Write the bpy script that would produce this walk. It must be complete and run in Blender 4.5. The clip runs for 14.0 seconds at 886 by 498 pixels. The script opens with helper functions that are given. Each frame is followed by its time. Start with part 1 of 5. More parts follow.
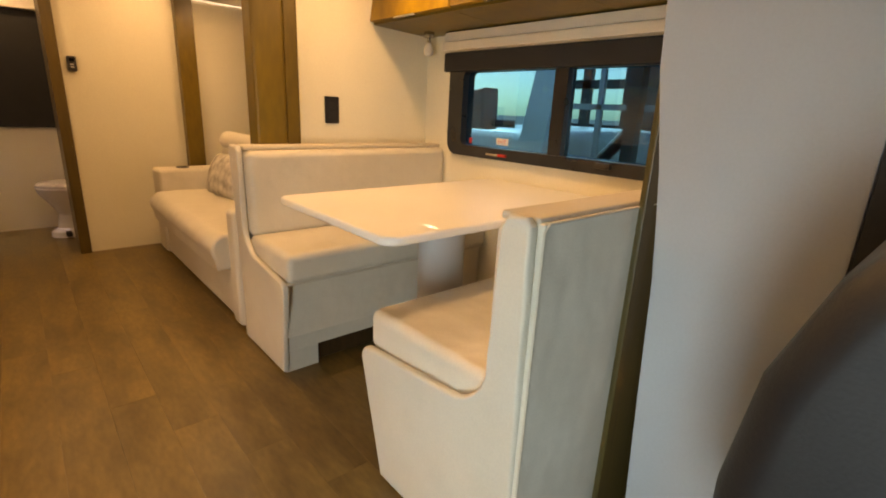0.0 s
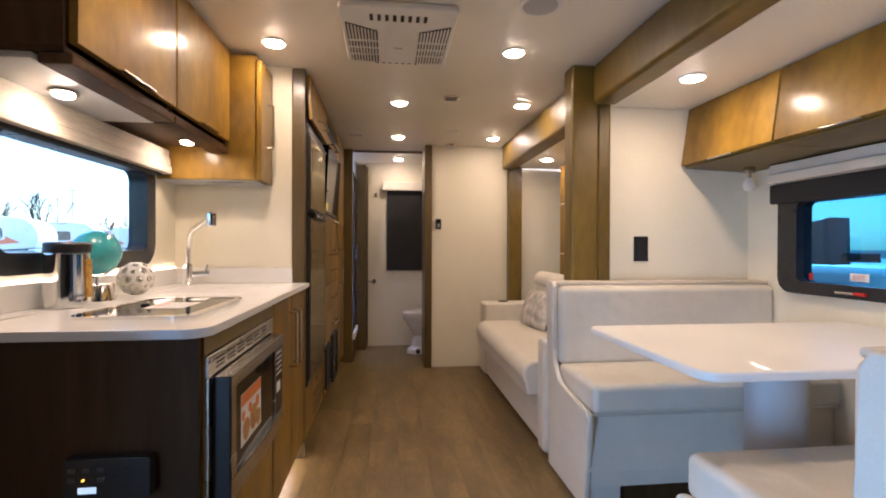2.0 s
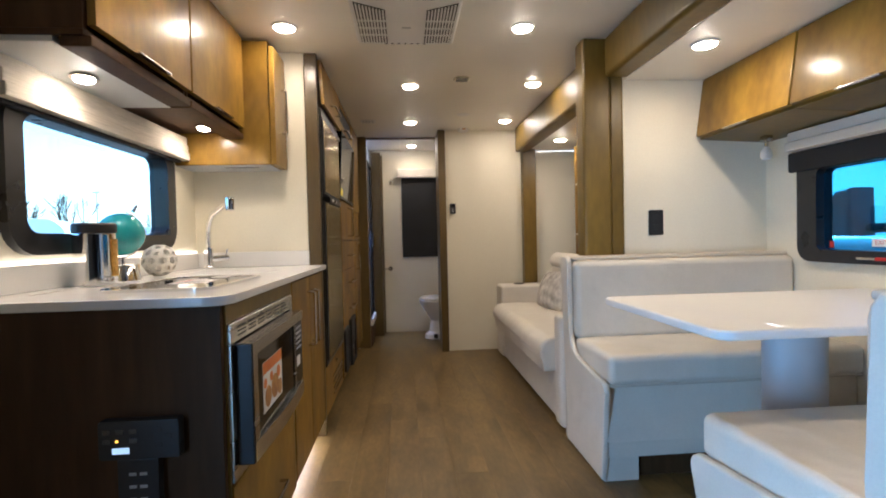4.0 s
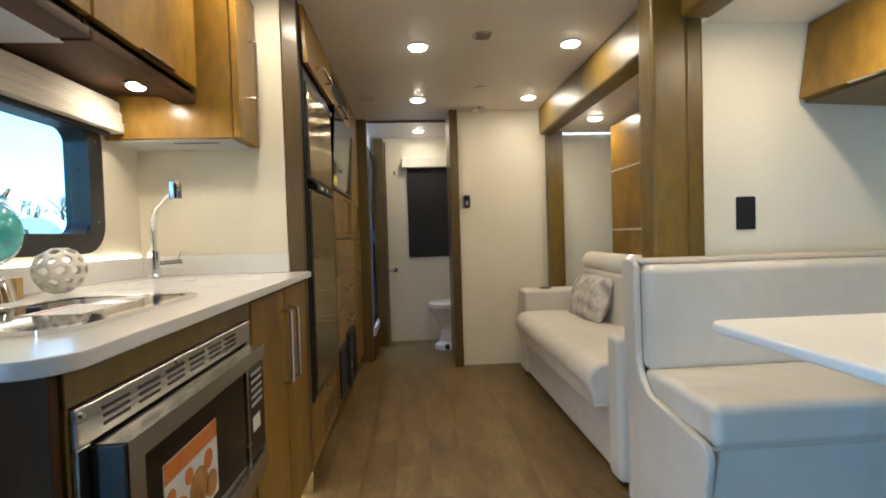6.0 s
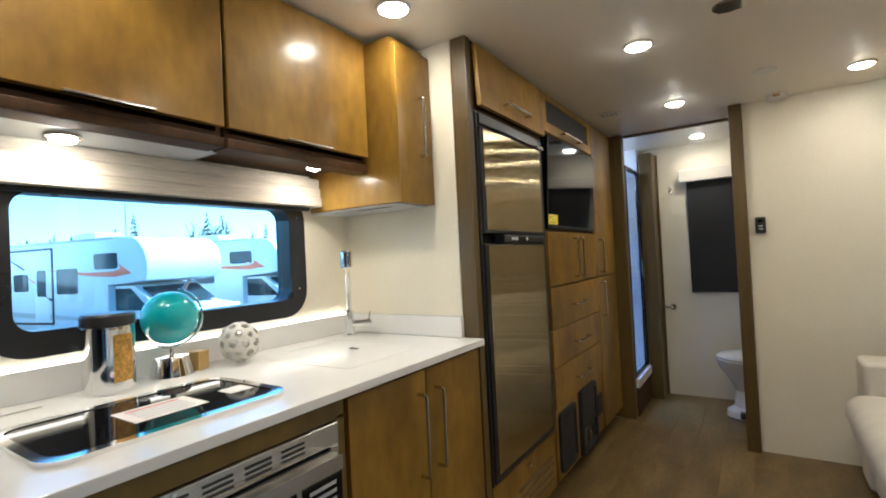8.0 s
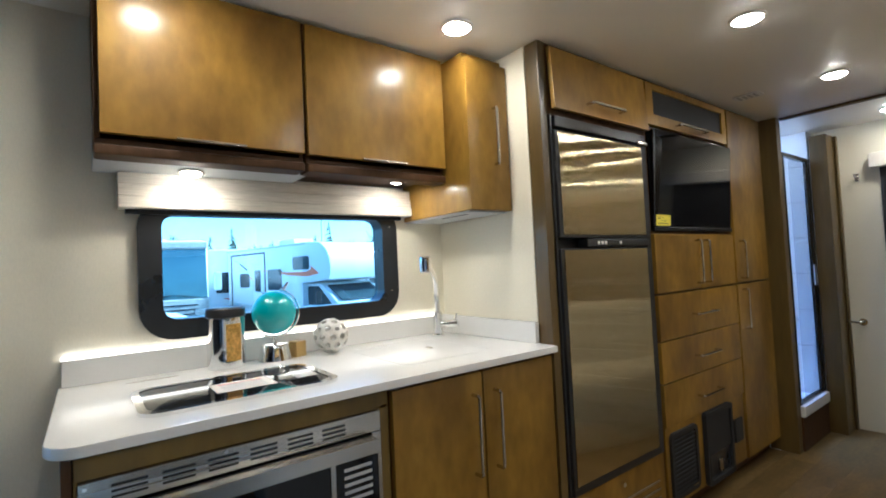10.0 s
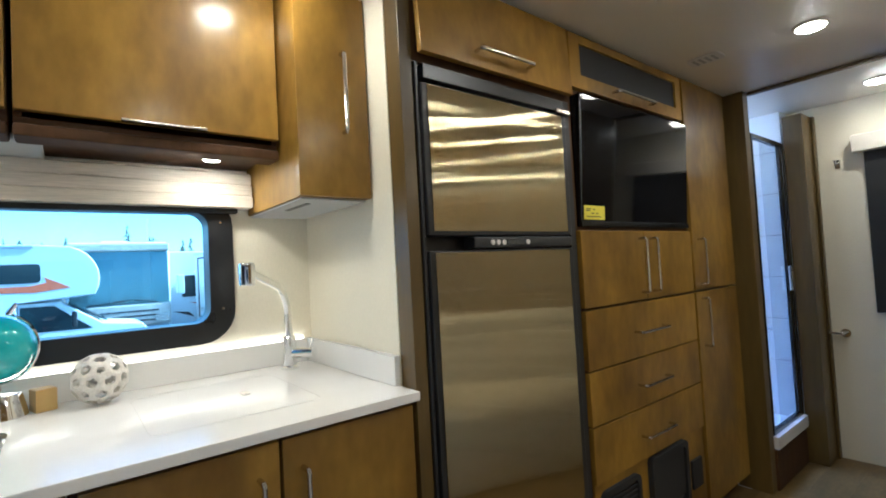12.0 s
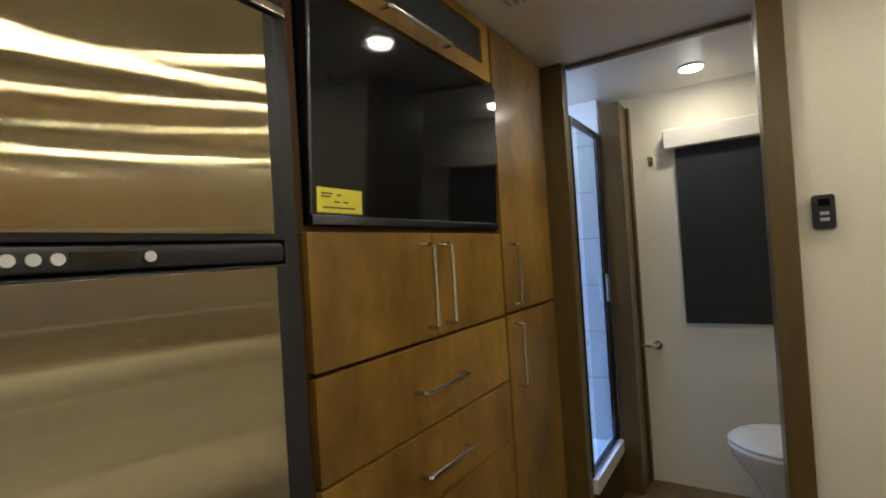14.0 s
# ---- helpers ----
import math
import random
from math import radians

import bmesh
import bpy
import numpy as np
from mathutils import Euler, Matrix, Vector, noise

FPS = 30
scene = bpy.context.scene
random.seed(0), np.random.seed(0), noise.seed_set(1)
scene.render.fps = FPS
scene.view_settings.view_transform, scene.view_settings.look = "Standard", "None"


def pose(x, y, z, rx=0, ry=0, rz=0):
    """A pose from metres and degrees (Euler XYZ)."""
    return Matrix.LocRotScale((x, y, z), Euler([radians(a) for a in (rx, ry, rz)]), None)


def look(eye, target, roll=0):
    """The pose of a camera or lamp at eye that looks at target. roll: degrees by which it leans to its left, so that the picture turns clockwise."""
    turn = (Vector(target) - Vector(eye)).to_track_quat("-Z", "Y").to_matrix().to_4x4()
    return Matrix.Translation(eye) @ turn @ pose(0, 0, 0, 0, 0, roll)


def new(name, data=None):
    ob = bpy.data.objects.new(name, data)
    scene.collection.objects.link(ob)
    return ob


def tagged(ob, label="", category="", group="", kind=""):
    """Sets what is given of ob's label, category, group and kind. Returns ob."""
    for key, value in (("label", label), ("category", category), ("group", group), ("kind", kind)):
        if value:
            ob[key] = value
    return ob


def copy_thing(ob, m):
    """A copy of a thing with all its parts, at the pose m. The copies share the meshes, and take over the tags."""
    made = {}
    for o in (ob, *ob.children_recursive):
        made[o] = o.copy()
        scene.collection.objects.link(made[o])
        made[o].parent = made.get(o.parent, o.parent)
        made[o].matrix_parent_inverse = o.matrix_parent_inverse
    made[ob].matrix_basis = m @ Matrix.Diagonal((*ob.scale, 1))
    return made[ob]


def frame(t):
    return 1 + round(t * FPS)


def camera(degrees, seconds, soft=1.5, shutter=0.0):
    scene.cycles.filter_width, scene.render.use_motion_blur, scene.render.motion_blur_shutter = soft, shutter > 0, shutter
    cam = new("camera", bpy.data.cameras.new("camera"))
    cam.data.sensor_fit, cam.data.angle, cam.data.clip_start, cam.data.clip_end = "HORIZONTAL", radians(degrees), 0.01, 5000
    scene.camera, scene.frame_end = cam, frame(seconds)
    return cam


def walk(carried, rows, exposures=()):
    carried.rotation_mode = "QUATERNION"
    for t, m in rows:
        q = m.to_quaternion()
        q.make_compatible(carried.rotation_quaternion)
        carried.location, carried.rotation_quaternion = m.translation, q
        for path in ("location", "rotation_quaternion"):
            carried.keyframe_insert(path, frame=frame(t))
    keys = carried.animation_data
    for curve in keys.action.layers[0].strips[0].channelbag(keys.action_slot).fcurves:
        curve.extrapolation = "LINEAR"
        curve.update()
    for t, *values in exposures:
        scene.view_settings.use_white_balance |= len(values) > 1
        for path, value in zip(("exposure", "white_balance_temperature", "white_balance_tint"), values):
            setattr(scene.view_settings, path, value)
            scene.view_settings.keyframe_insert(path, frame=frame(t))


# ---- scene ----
cam = camera(86.1, 14.0, 1.9)
PATH = [
    (0, (0.34, 0.426, 1.127), (1.621, 1.856, 0.567), 2.7),
    (0.5, (0.285, 0.438, 1.143), (1.268, 2.081, 0.566), 1.1),
    (1, (0.246, 0.419, 1.152), (0.861, 2.277, 0.74), -0.2),
    (1.5, (0.242, 0.365, 1.144), (0.625, 2.328, 1.154), 1.4),
    (2, (0.241, 0.314, 1.113), (0.468, 2.301, 1.102), 0.2),
    (2.5, (0.245, 0.267, 1.09), (0.388, 2.262, 1.047), -0.8),
    (3, (0.259, 0.23, 1.061), (0.405, 2.224, 1.016), -1.0),
    (5.3, (0.245, 0.566, 1.036), (0.397, 2.559, 0.987), -1.7),
    (5.5, (0.267, 0.635, 1.027), (0.409, 2.629, 0.976), -1.6),
    (6, (0.237, 0.887, 1.051), (0.372, 2.882, 0.994), -1.7),
    (6.5, (0.272, 1.019, 1.16), (0.2, 3.018, 1.117), -2.0),
    (7, (0.395, 1.125, 1.21), (-0.031, 3.079, 1.185), -2.3),
    (7.5, (0.548, 1.231, 1.226), (-0.285, 3.049, 1.237), -2.7),
    (8, (0.66, 1.343, 1.223), (-0.438, 3.014, 1.257), -2.8),
    (8.5, (0.776, 1.454, 1.217), (-0.48, 3.01, 1.267), -2.8),
    (9, (0.909, 1.487, 1.206), (-0.5, 2.904, 1.28), -2.8),
    (9.2, (0.948, 1.494, 1.223), (-0.522, 2.849, 1.29), -2.5),
    (11.3, (0.909, 1.831, 1.213), (-0.736, 2.965, 1.31), -3.1),
    (11.5, (0.889, 1.931, 1.227), (-0.745, 3.082, 1.308), -2.9),
    (12, (0.795, 2.179, 1.225), (-0.769, 3.423, 1.297), -3.1),
    (12.5, (0.747, 2.481, 1.229), (-0.799, 3.748, 1.301), -3.1),
    (13, (0.713, 2.697, 1.236), (-0.832, 3.965, 1.303), -3.0),
    (13.5, (0.624, 2.861, 1.264), (-0.811, 4.253, 1.32), -3.2),
    (14, (0.515, 2.952, 1.261), (-0.572, 4.631, 1.289), -3.6),
]
EXPOSURES = [(0.0, 1.85, 13500, 31), (0.5, 1.85, 10400, 27), (1.0, 1.87, 7900, 33), (1.5, 1.9, 6750, 31), (2.0, 1.92, 5950, 28), (3.0, 1.9, 5400, 23), (5.5, 1.9, 5450, 12), (6.5, 1.92, 5350, 10),
             (9.0, 1.94, 4850, 10), (11.5, 1.94, 4750, 9), (13.0, 1.83, 4750, 6), (14.0, 1.77, 5100, 8)]
walk(cam, [(t, look(eye, target, roll)) for t, eye, target, roll in PATH], EXPOSURES)

# ---- world, sun, lamps' strength ----
world = bpy.data.worlds.new("sky")
scene.world = world
world.use_nodes = True
wn = world.node_tree
sky = wn.nodes.new("ShaderNodeTexSky")
sky.sky_type = "NISHITA"
sky.sun_disc = False
sky.sun_elevation = radians(40)
sky.sun_rotation = radians(8)
wn.links.new(sky.outputs[0], wn.nodes["Background"].inputs[0])
wn.nodes["Background"].inputs[1].default_value = 0.13
sun = new("sun", bpy.data.lights.new("sun", "SUN"))
sun.data.energy, sun.data.angle, sun.data.color = 5.0, radians(0.6), (1.0, 0.95, 0.88)
sun.matrix_world = look((1.2, 8, 7), (0, 0, 0))
WARM = (1.0, 0.77, 0.47)
LAMP_W = 0.55


def daylight(x, y, z, target, w, h, watts, spread=84, tone=(0.32, 0.67, 1.0)):
    """The sky's light in a window's opening."""
    ob = new("daylight", bpy.data.lights.new("daylight", "AREA"))
    ob.data.shape, ob.data.size, ob.data.size_y, ob.data.energy, ob.data.color = "RECTANGLE", w, h, watts, tone
    ob.data.spread = radians(spread)
    ob.matrix_world = look((x, y, z), target)


daylight(-0.89, -0.05, 0.65, (1.3, 1.3, 0.45), 0.6, 1.0, 3.1)     # entrance door
daylight(-0.50, 5.20, 2.05, (-0.50, 5.20, 0.0), 0.5, 0.4, 1.15, 55, (0.46, 0.62, 1.0))     # skylight over the shower


# ---- materials ----
def mat(name):
    m = bpy.data.materials.new(name)
    m.use_nodes = True
    return m, m.node_tree.nodes, m.node_tree.links, m.node_tree.nodes["Principled BSDF"]


def surface(name, a, b, rough=0.5, metal=0.0, scale=6.0, stretch=(1, 1, 1), grain=0.0, grain_scale=80.0, rough_var=0.1, bump=0.0, vary=0.0,
            coat=0.0, coat_rough=0.2, spec=0.5, detail=4.0, wave=0.0, wave_scale=8.0, wave_stretch=(1, 1, 1)):
    """A surface between two colours by a broad noise, with a fine grain in colour and relief. vary: change from piece to piece."""
    m, n, l, p = mat(name)
    tc = n.new("ShaderNodeTexCoord")
    mp = n.new("ShaderNodeMapping")
    mp.inputs["Scale"].default_value = stretch
    info = n.new("ShaderNodeObjectInfo")
    off = n.new("ShaderNodeVectorMath")
    off.operation = "MULTIPLY_ADD"
    off.inputs[1].default_value = (7.3, 3.1, 5.7)
    l.new(info.outputs["Random"], off.inputs[0])
    l.new(tc.outputs["Object"], off.inputs[2])
    l.new(off.outputs[0], mp.inputs[0])
    n1 = n.new("ShaderNodeTexNoise")
    n1.inputs["Scale"].default_value, n1.inputs["Detail"].default_value = scale, detail
    n2 = n.new("ShaderNodeTexNoise")
    n2.inputs["Scale"].default_value, n2.inputs["Detail"].default_value = grain_scale, 3.0
    l.new(mp.outputs[0], n1.inputs["Vector"])
    l.new(mp.outputs[0], n2.inputs["Vector"])
    ramp = n.new("ShaderNodeValToRGB")
    ramp.color_ramp.elements[0].position, ramp.color_ramp.elements[1].position = 0.3, 0.7
    ramp.color_ramp.elements[0].color, ramp.color_ramp.elements[1].color = (*a, 1), (*b, 1)
    l.new(n1.outputs["Fac"], ramp.inputs[0])
    out = ramp.outputs[0]
    if grain:
        g = n.new("ShaderNodeMapRange")
        g.inputs["From Min"].default_value, g.inputs["From Max"].default_value = 0.3, 0.7
        g.inputs["To Min"].default_value, g.inputs["To Max"].default_value = 1 - grain, 1 + grain
        l.new(n2.outputs["Fac"], g.inputs[0])
        mx = n.new("ShaderNodeVectorMath")
        mx.operation = "SCALE"
        l.new(out, mx.inputs[0])
        l.new(g.outputs[0], mx.inputs["Scale"])
        out = mx.outputs[0]
    if vary:
        g = n.new("ShaderNodeMapRange")
        g.inputs["To Min"].default_value, g.inputs["To Max"].default_value = 1 - vary, 1 + vary
        l.new(info.outputs["Random"], g.inputs[0])
        mx = n.new("ShaderNodeVectorMath")
        mx.operation = "SCALE"
        l.new(out, mx.inputs[0])
        l.new(g.outputs[0], mx.inputs["Scale"])
        out = mx.outputs[0]
    l.new(out, p.inputs["Base Color"])
    r = n.new("ShaderNodeMapRange")
    r.inputs["To Min"].default_value, r.inputs["To Max"].default_value = max(0.02, rough - rough_var), min(1, rough + rough_var)
    l.new(n1.outputs["Fac"], r.inputs[0])
    l.new(r.outputs[0], p.inputs["Roughness"])
    p.inputs["Metallic"].default_value = metal
    p.inputs["Coat Weight"].default_value = coat
    p.inputs["Coat Roughness"].default_value = coat_rough
    p.inputs["Specular IOR Level"].default_value = spec
    if bump:
        bp = n.new("ShaderNodeBump")
        bp.inputs["Strength"].default_value, bp.inputs["Distance"].default_value = bump, 0.002
        l.new(n2.outputs["Fac"], bp.inputs["Height"])
        l.new(bp.outputs[0], p.inputs["Normal"])
    if wave:
        wm = n.new("ShaderNodeMapping")
        wm.inputs["Scale"].default_value = wave_stretch
        l.new(off.outputs[0], wm.inputs[0])
        n3 = n.new("ShaderNodeTexNoise")
        n3.inputs["Scale"].default_value, n3.inputs["Detail"].default_value = wave_scale, 1.5
        l.new(wm.outputs[0], n3.inputs["Vector"])
        wb = n.new("ShaderNodeBump")
        wb.inputs["Strength"].default_value, wb.inputs["Distance"].default_value = 1.0, wave
        l.new(n3.outputs["Fac"], wb.inputs["Height"])
        if bump:
            l.new(wb.outputs[0], bp.inputs["Normal"])
        else:
            l.new(wb.outputs[0], p.inputs["Normal"])
    return m


def glowing(name, colour, strength):
    m, n, l, p = mat(name)
    p.inputs["Base Color"].default_value = (*colour, 1)
    p.inputs["Emission Color"].default_value = (*colour, 1)
    p.inputs["Emission Strength"].default_value = strength
    return m


def clear(name, tint, rough=0.0):
    m, n, l, p = mat(name)
    p.inputs["Base Color"].default_value = (*tint, 1)
    p.inputs["Transmission Weight"].default_value = 1.0
    p.inputs["Roughness"].default_value = rough
    p.inputs["IOR"].default_value = 1.45
    return m


CREAM = surface("cream_wallboard", (0.75, 0.70, 0.56), (0.80, 0.75, 0.61), 0.55, grain=0.03, grain_scale=220, stretch=(1, 1, 0.4), bump=0.15, scale=2.5, wave=0.0015, wave_scale=3)
CEIL = surface("white_ceiling_vinyl", (0.83, 0.79, 0.70), (0.87, 0.83, 0.74), 0.45, grain=0.02, grain_scale=300, bump=0.12, scale=2)
WOOD = surface("amber_stained_maple", (0.126, 0.064, 0.006), (0.322, 0.182, 0.018), 0.52, grain=0.12, grain_scale=30, stretch=(1.0, 1.0, 0.5), scale=4.0,
               rough_var=0.06, bump=0.04, vary=0.12, coat=0.4, coat_rough=0.2, detail=7, spec=0.25)
WOOD_TRIM = surface("brown_stained_maple", (0.066, 0.041, 0.008), (0.122, 0.077, 0.015), 0.46, grain=0.12, grain_scale=30, stretch=(1.5, 1.5, 0.2), scale=5,
                    rough_var=0.06, bump=0.04, vary=0.08, coat=0.3, detail=6)
WOOD_MID = surface("mid_stained_maple", (0.098, 0.060, 0.007), (0.196, 0.123, 0.014), 0.46, grain=0.12, grain_scale=30, stretch=(1.2, 1.2, 0.4), scale=4,
                   rough_var=0.06, bump=0.04, vary=0.08, coat=0.2, coat_rough=0.35, detail=6)
WOOD_DARK = surface("dark_walnut_laminate", (0.048, 0.023, 0.010), (0.086, 0.044, 0.018), 0.55, spec=0.2, grain=0.15, grain_scale=24, stretch=(1.5, 1.5, 0.2), scale=3,
                    bump=0.03, detail=6)
PLANK = surface("oak_look_vinyl_plank", (0.105, 0.066, 0.020), (0.210, 0.140, 0.050), 0.40, grain=0.14, grain_scale=30, stretch=(2.2, 0.7, 1), scale=4.5,
                rough_var=0.1, bump=0.08, vary=0.06, detail=6)
PALE = surface("pale_moulded_panel", (0.41, 0.43, 0.45), (0.48, 0.50, 0.52), 0.5, grain=0.02, grain_scale=150, scale=2, bump=0.08, wave=0.010, wave_scale=2.5)
GAP = surface("dark_joint", (0.07, 0.042, 0.02), (0.09, 0.052, 0.026), 0.8)
VINYL = surface("cream_leatherette", (0.66, 0.61, 0.52), (0.72, 0.67, 0.58), 0.48, grain=0.03, grain_scale=180, scale=5, bump=0.25, wave=0.010, wave_scale=9)
SEAT_VINYL = surface("creased_cream_leatherette", (0.66, 0.61, 0.52), (0.72, 0.67, 0.58), 0.48, grain=0.03, grain_scale=180, scale=5, bump=0.25, wave=0.035, wave_scale=6, wave_stretch=(1, 1, 0.4))
PIPING = surface("cream_piping", (0.55, 0.49, 0.40), (0.62, 0.56, 0.47), 0.5, grain=0.03, grain_scale=120)
QUARTZ = surface("white_solid_surface", (0.79, 0.78, 0.76), (0.82, 0.81, 0.79), 0.16, grain=0.01, grain_scale=150, scale=8, rough_var=0.01)
TABLE = surface("white_laminate", (0.80, 0.78, 0.74), (0.84, 0.82, 0.78), 0.38, grain=0.01, grain_scale=90, scale=3)
STEEL = surface("brushed_stainless_steel", (0.60, 0.52, 0.31), (0.67, 0.59, 0.38), 0.024, metal=1.0, grain=0.03, grain_scale=60, stretch=(1, 0.05, 4), scale=2, rough_var=0.006)
sp_ = STEEL.node_tree.nodes["Principled BSDF"]
tan_ = STEEL.node_tree.nodes.new("ShaderNodeTangent")
tan_.direction_type, tan_.axis = "RADIAL", "Z"
STEEL.node_tree.links.new(tan_.outputs[0], sp_.inputs["Tangent"])
sp_.inputs["Anisotropic"].default_value = 0.9
# the brushing: upright micro-grooves too fine to see, which spread light along y alone, over a slow buckle of the sheet
sn_, sl_ = STEEL.node_tree.nodes, STEEL.node_tree.links
sc_ = sn_.new("ShaderNodeTexCoord")
tilt = []
for k in range(2):
    wn_ = sn_.new("ShaderNodeTexWhiteNoise")
    sh_ = sn_.new("ShaderNodeVectorMath")
    sh_.inputs[1].default_value = (11.3 * k, 3.7, 5.1)
    sl_.new(sc_.outputs["Object"], sh_.inputs[0])
    sl_.new(sh_.outputs[0], wn_.inputs["Vector"])
    tilt.append(wn_.outputs["Value"])
su_ = sn_.new("ShaderNodeMath")
su_.operation = "ADD"
sl_.new(tilt[0], su_.inputs[0])
sl_.new(tilt[1], su_.inputs[1])
sr_ = sn_.new("ShaderNodeMapRange")
sr_.inputs["From Max"].default_value = 2.0
sr_.inputs["To Min"].default_value, sr_.inputs["To Max"].default_value = -0.75, 0.75
sl_.new(su_.outputs[0], sr_.inputs[0])
sx_ = sn_.new("ShaderNodeCombineXYZ")
sl_.new(sr_.outputs[0], sx_.inputs["Y"])
bn_ = sn_.new("ShaderNodeTexNoise")
bn_.inputs["Scale"].default_value, bn_.inputs["Detail"].default_value = 3.0, 0.5
sl_.new(sc_.outputs["Object"], bn_.inputs["Vector"])
bk_ = sn_.new("ShaderNodeBump")
bk_.inputs["Strength"].default_value, bk_.inputs["Distance"].default_value = 1.0, 0.00025
sl_.new(bn_.outputs["Fac"], bk_.inputs["Height"])
sa_ = sn_.new("ShaderNodeVectorMath")
sl_.new(bk_.outputs[0], sa_.inputs[0])
sl_.new(sx_.outputs[0], sa_.inputs[1])
so_ = sn_.new("ShaderNodeVectorMath")
so_.operation = "NORMALIZE"
sl_.new(sa_.outputs[0], so_.inputs[0])
sl_.new(so_.outputs[0], sp_.inputs["Normal"])
SILVER = surface("satin_stainless_steel", (0.50, 0.49, 0.46), (0.58, 0.57, 0.54), 0.26, metal=1.0, grain=0.04, grain_scale=70, stretch=(1, 0.05, 4), scale=3)
DARK_METAL = surface("dark_satin_metal", (0.10, 0.11, 0.13), (0.14, 0.15, 0.17), 0.22, metal=1.0, scale=8)
CHROME = surface("polished_chrome", (0.80, 0.80, 0.80), (0.86, 0.86, 0.86), 0.08, metal=1.0, scale=9, rough_var=0.03)
NICKEL = surface("brushed_nickel", (0.56, 0.52, 0.46), (0.63, 0.59, 0.53), 0.17, metal=1.0, scale=30)
BLACK = surface("black_plastic", (0.014, 0.014, 0.015), (0.024, 0.024, 0.026), 0.38, grain=0.1, grain_scale=200, bump=0.05)
BLACK_FRAME = surface("black_powder_coat", (0.010, 0.011, 0.013), (0.018, 0.019, 0.021), 0.30, scale=12)
BLACK_GLASS = surface("black_glass", (0.006, 0.006, 0.007), (0.008, 0.008, 0.009), 0.05, scale=5, rough_var=0.02, spec=0.32)
BLIND = surface("charcoal_blackout_fabric", (0.012, 0.012, 0.013), (0.020, 0.020, 0.021), 0.75, grain=0.2, grain_scale=400, bump=0.2)
LINEN = surface("linen_valance_fabric", (0.54, 0.49, 0.40), (0.64, 0.58, 0.49), 0.85, grain=0.12, grain_scale=60, stretch=(1, 0.3, 6), bump=0.3, scale=6)
PORCELAIN = surface("white_porcelain", (0.80, 0.79, 0.77), (0.84, 0.83, 0.81), 0.12, scale=4, rough_var=0.04)
GREY_PAINT = surface("grey_painted_metal", (0.42, 0.43, 0.44), (0.48, 0.49, 0.50), 0.45, scale=5)
WHITE_PLASTIC = surface("white_plastic", (0.74, 0.73, 0.71), (0.79, 0.78, 0.76), 0.4, scale=6)
DARK_VINYL = surface("black_seat_vinyl", (0.010, 0.011, 0.013), (0.018, 0.019, 0.022), 0.50, grain=0.1, grain_scale=200, bump=0.3)
SHOWER_WALL = surface("white_shower_surround", (0.74, 0.77, 0.80), (0.80, 0.83, 0.86), 0.2, scale=3)
LENS = glowing("warm_led_lens", (1.0, 0.82, 0.56), 26.0)
STRIP = glowing("warm_led_strip", (1.0, 0.84, 0.60), 1.3)
GLASS = clear("window_glass", (0.54, 0.87, 1.0))
SHOWER_GLASS = clear("clear_shower_glass", (0.84, 0.93, 1.0))
TINT_GLASS = clear("tinted_window_glass", (0.03, 0.23, 0.42))


# ---- builders ----
def box(bm, x0, x1, y0, y1, z0, z1, bevel=0.0, seg=2):
    got = bmesh.ops.create_cube(bm, size=1.0, matrix=Matrix.Translation(((x0 + x1) / 2, (y0 + y1) / 2, (z0 + z1) / 2)) @ Matrix.Diagonal((x1 - x0, y1 - y0, z1 - z0, 1)))
    if bevel:
        es = list({e for v in got["verts"] for e in v.link_edges})
        bmesh.ops.bevel(bm, geom=es, offset=bevel, segments=seg, profile=0.5, affect="EDGES")
    return bm


def B(x0, x1, y0, y1, z0, z1, bevel=0.003, seg=2):
    return box(bmesh.new(), x0, x1, y0, y1, z0, z1, bevel, seg)


def cyl(bm, a, b, r, r2=None, n=20):
    a, b = Vector(a), Vector(b)
    d = b - a
    bmesh.ops.create_cone(bm, cap_ends=True, segments=n, radius1=r, radius2=r if r2 is None else r2, depth=d.length,
                          matrix=Matrix.Translation((a + b) / 2) @ d.to_track_quat("Z", "Y").to_matrix().to_4x4())
    return bm


def C(a, b, r, r2=None, n=20):
    return cyl(bmesh.new(), a, b, r, r2, n)


def tube(bm, pts, r, n=10, closed=False):
    """A round rod along a line of points."""
    pts = [Vector(p) for p in pts]
    rings = []
    k = len(pts)
    up = None
    for i, p in enumerate(pts):
        if closed:
            d = pts[(i + 1) % k] - pts[i - 1]
        else:
            d = pts[min(i + 1, k - 1)] - pts[max(i - 1, 0)]
        d.normalize()
        if up is None:
            up = d.orthogonal().normalized()
        up = (up - d * up.dot(d)).normalized()
        side = d.cross(up)
        rings.append([bm.verts.new(p + r * (math.cos(2 * math.pi * j / n) * up + math.sin(2 * math.pi * j / n) * side)) for j in range(n)])
    for i in range(k if closed else k - 1):
        a, b = rings[i], rings[(i + 1) % k]
        for j in range(n):
            bm.faces.new((a[j], a[(j + 1) % n], b[(j + 1) % n], b[j]))
    if not closed:
        bm.faces.new(rings[0][::-1])
        bm.faces.new(rings[-1])
    return bm


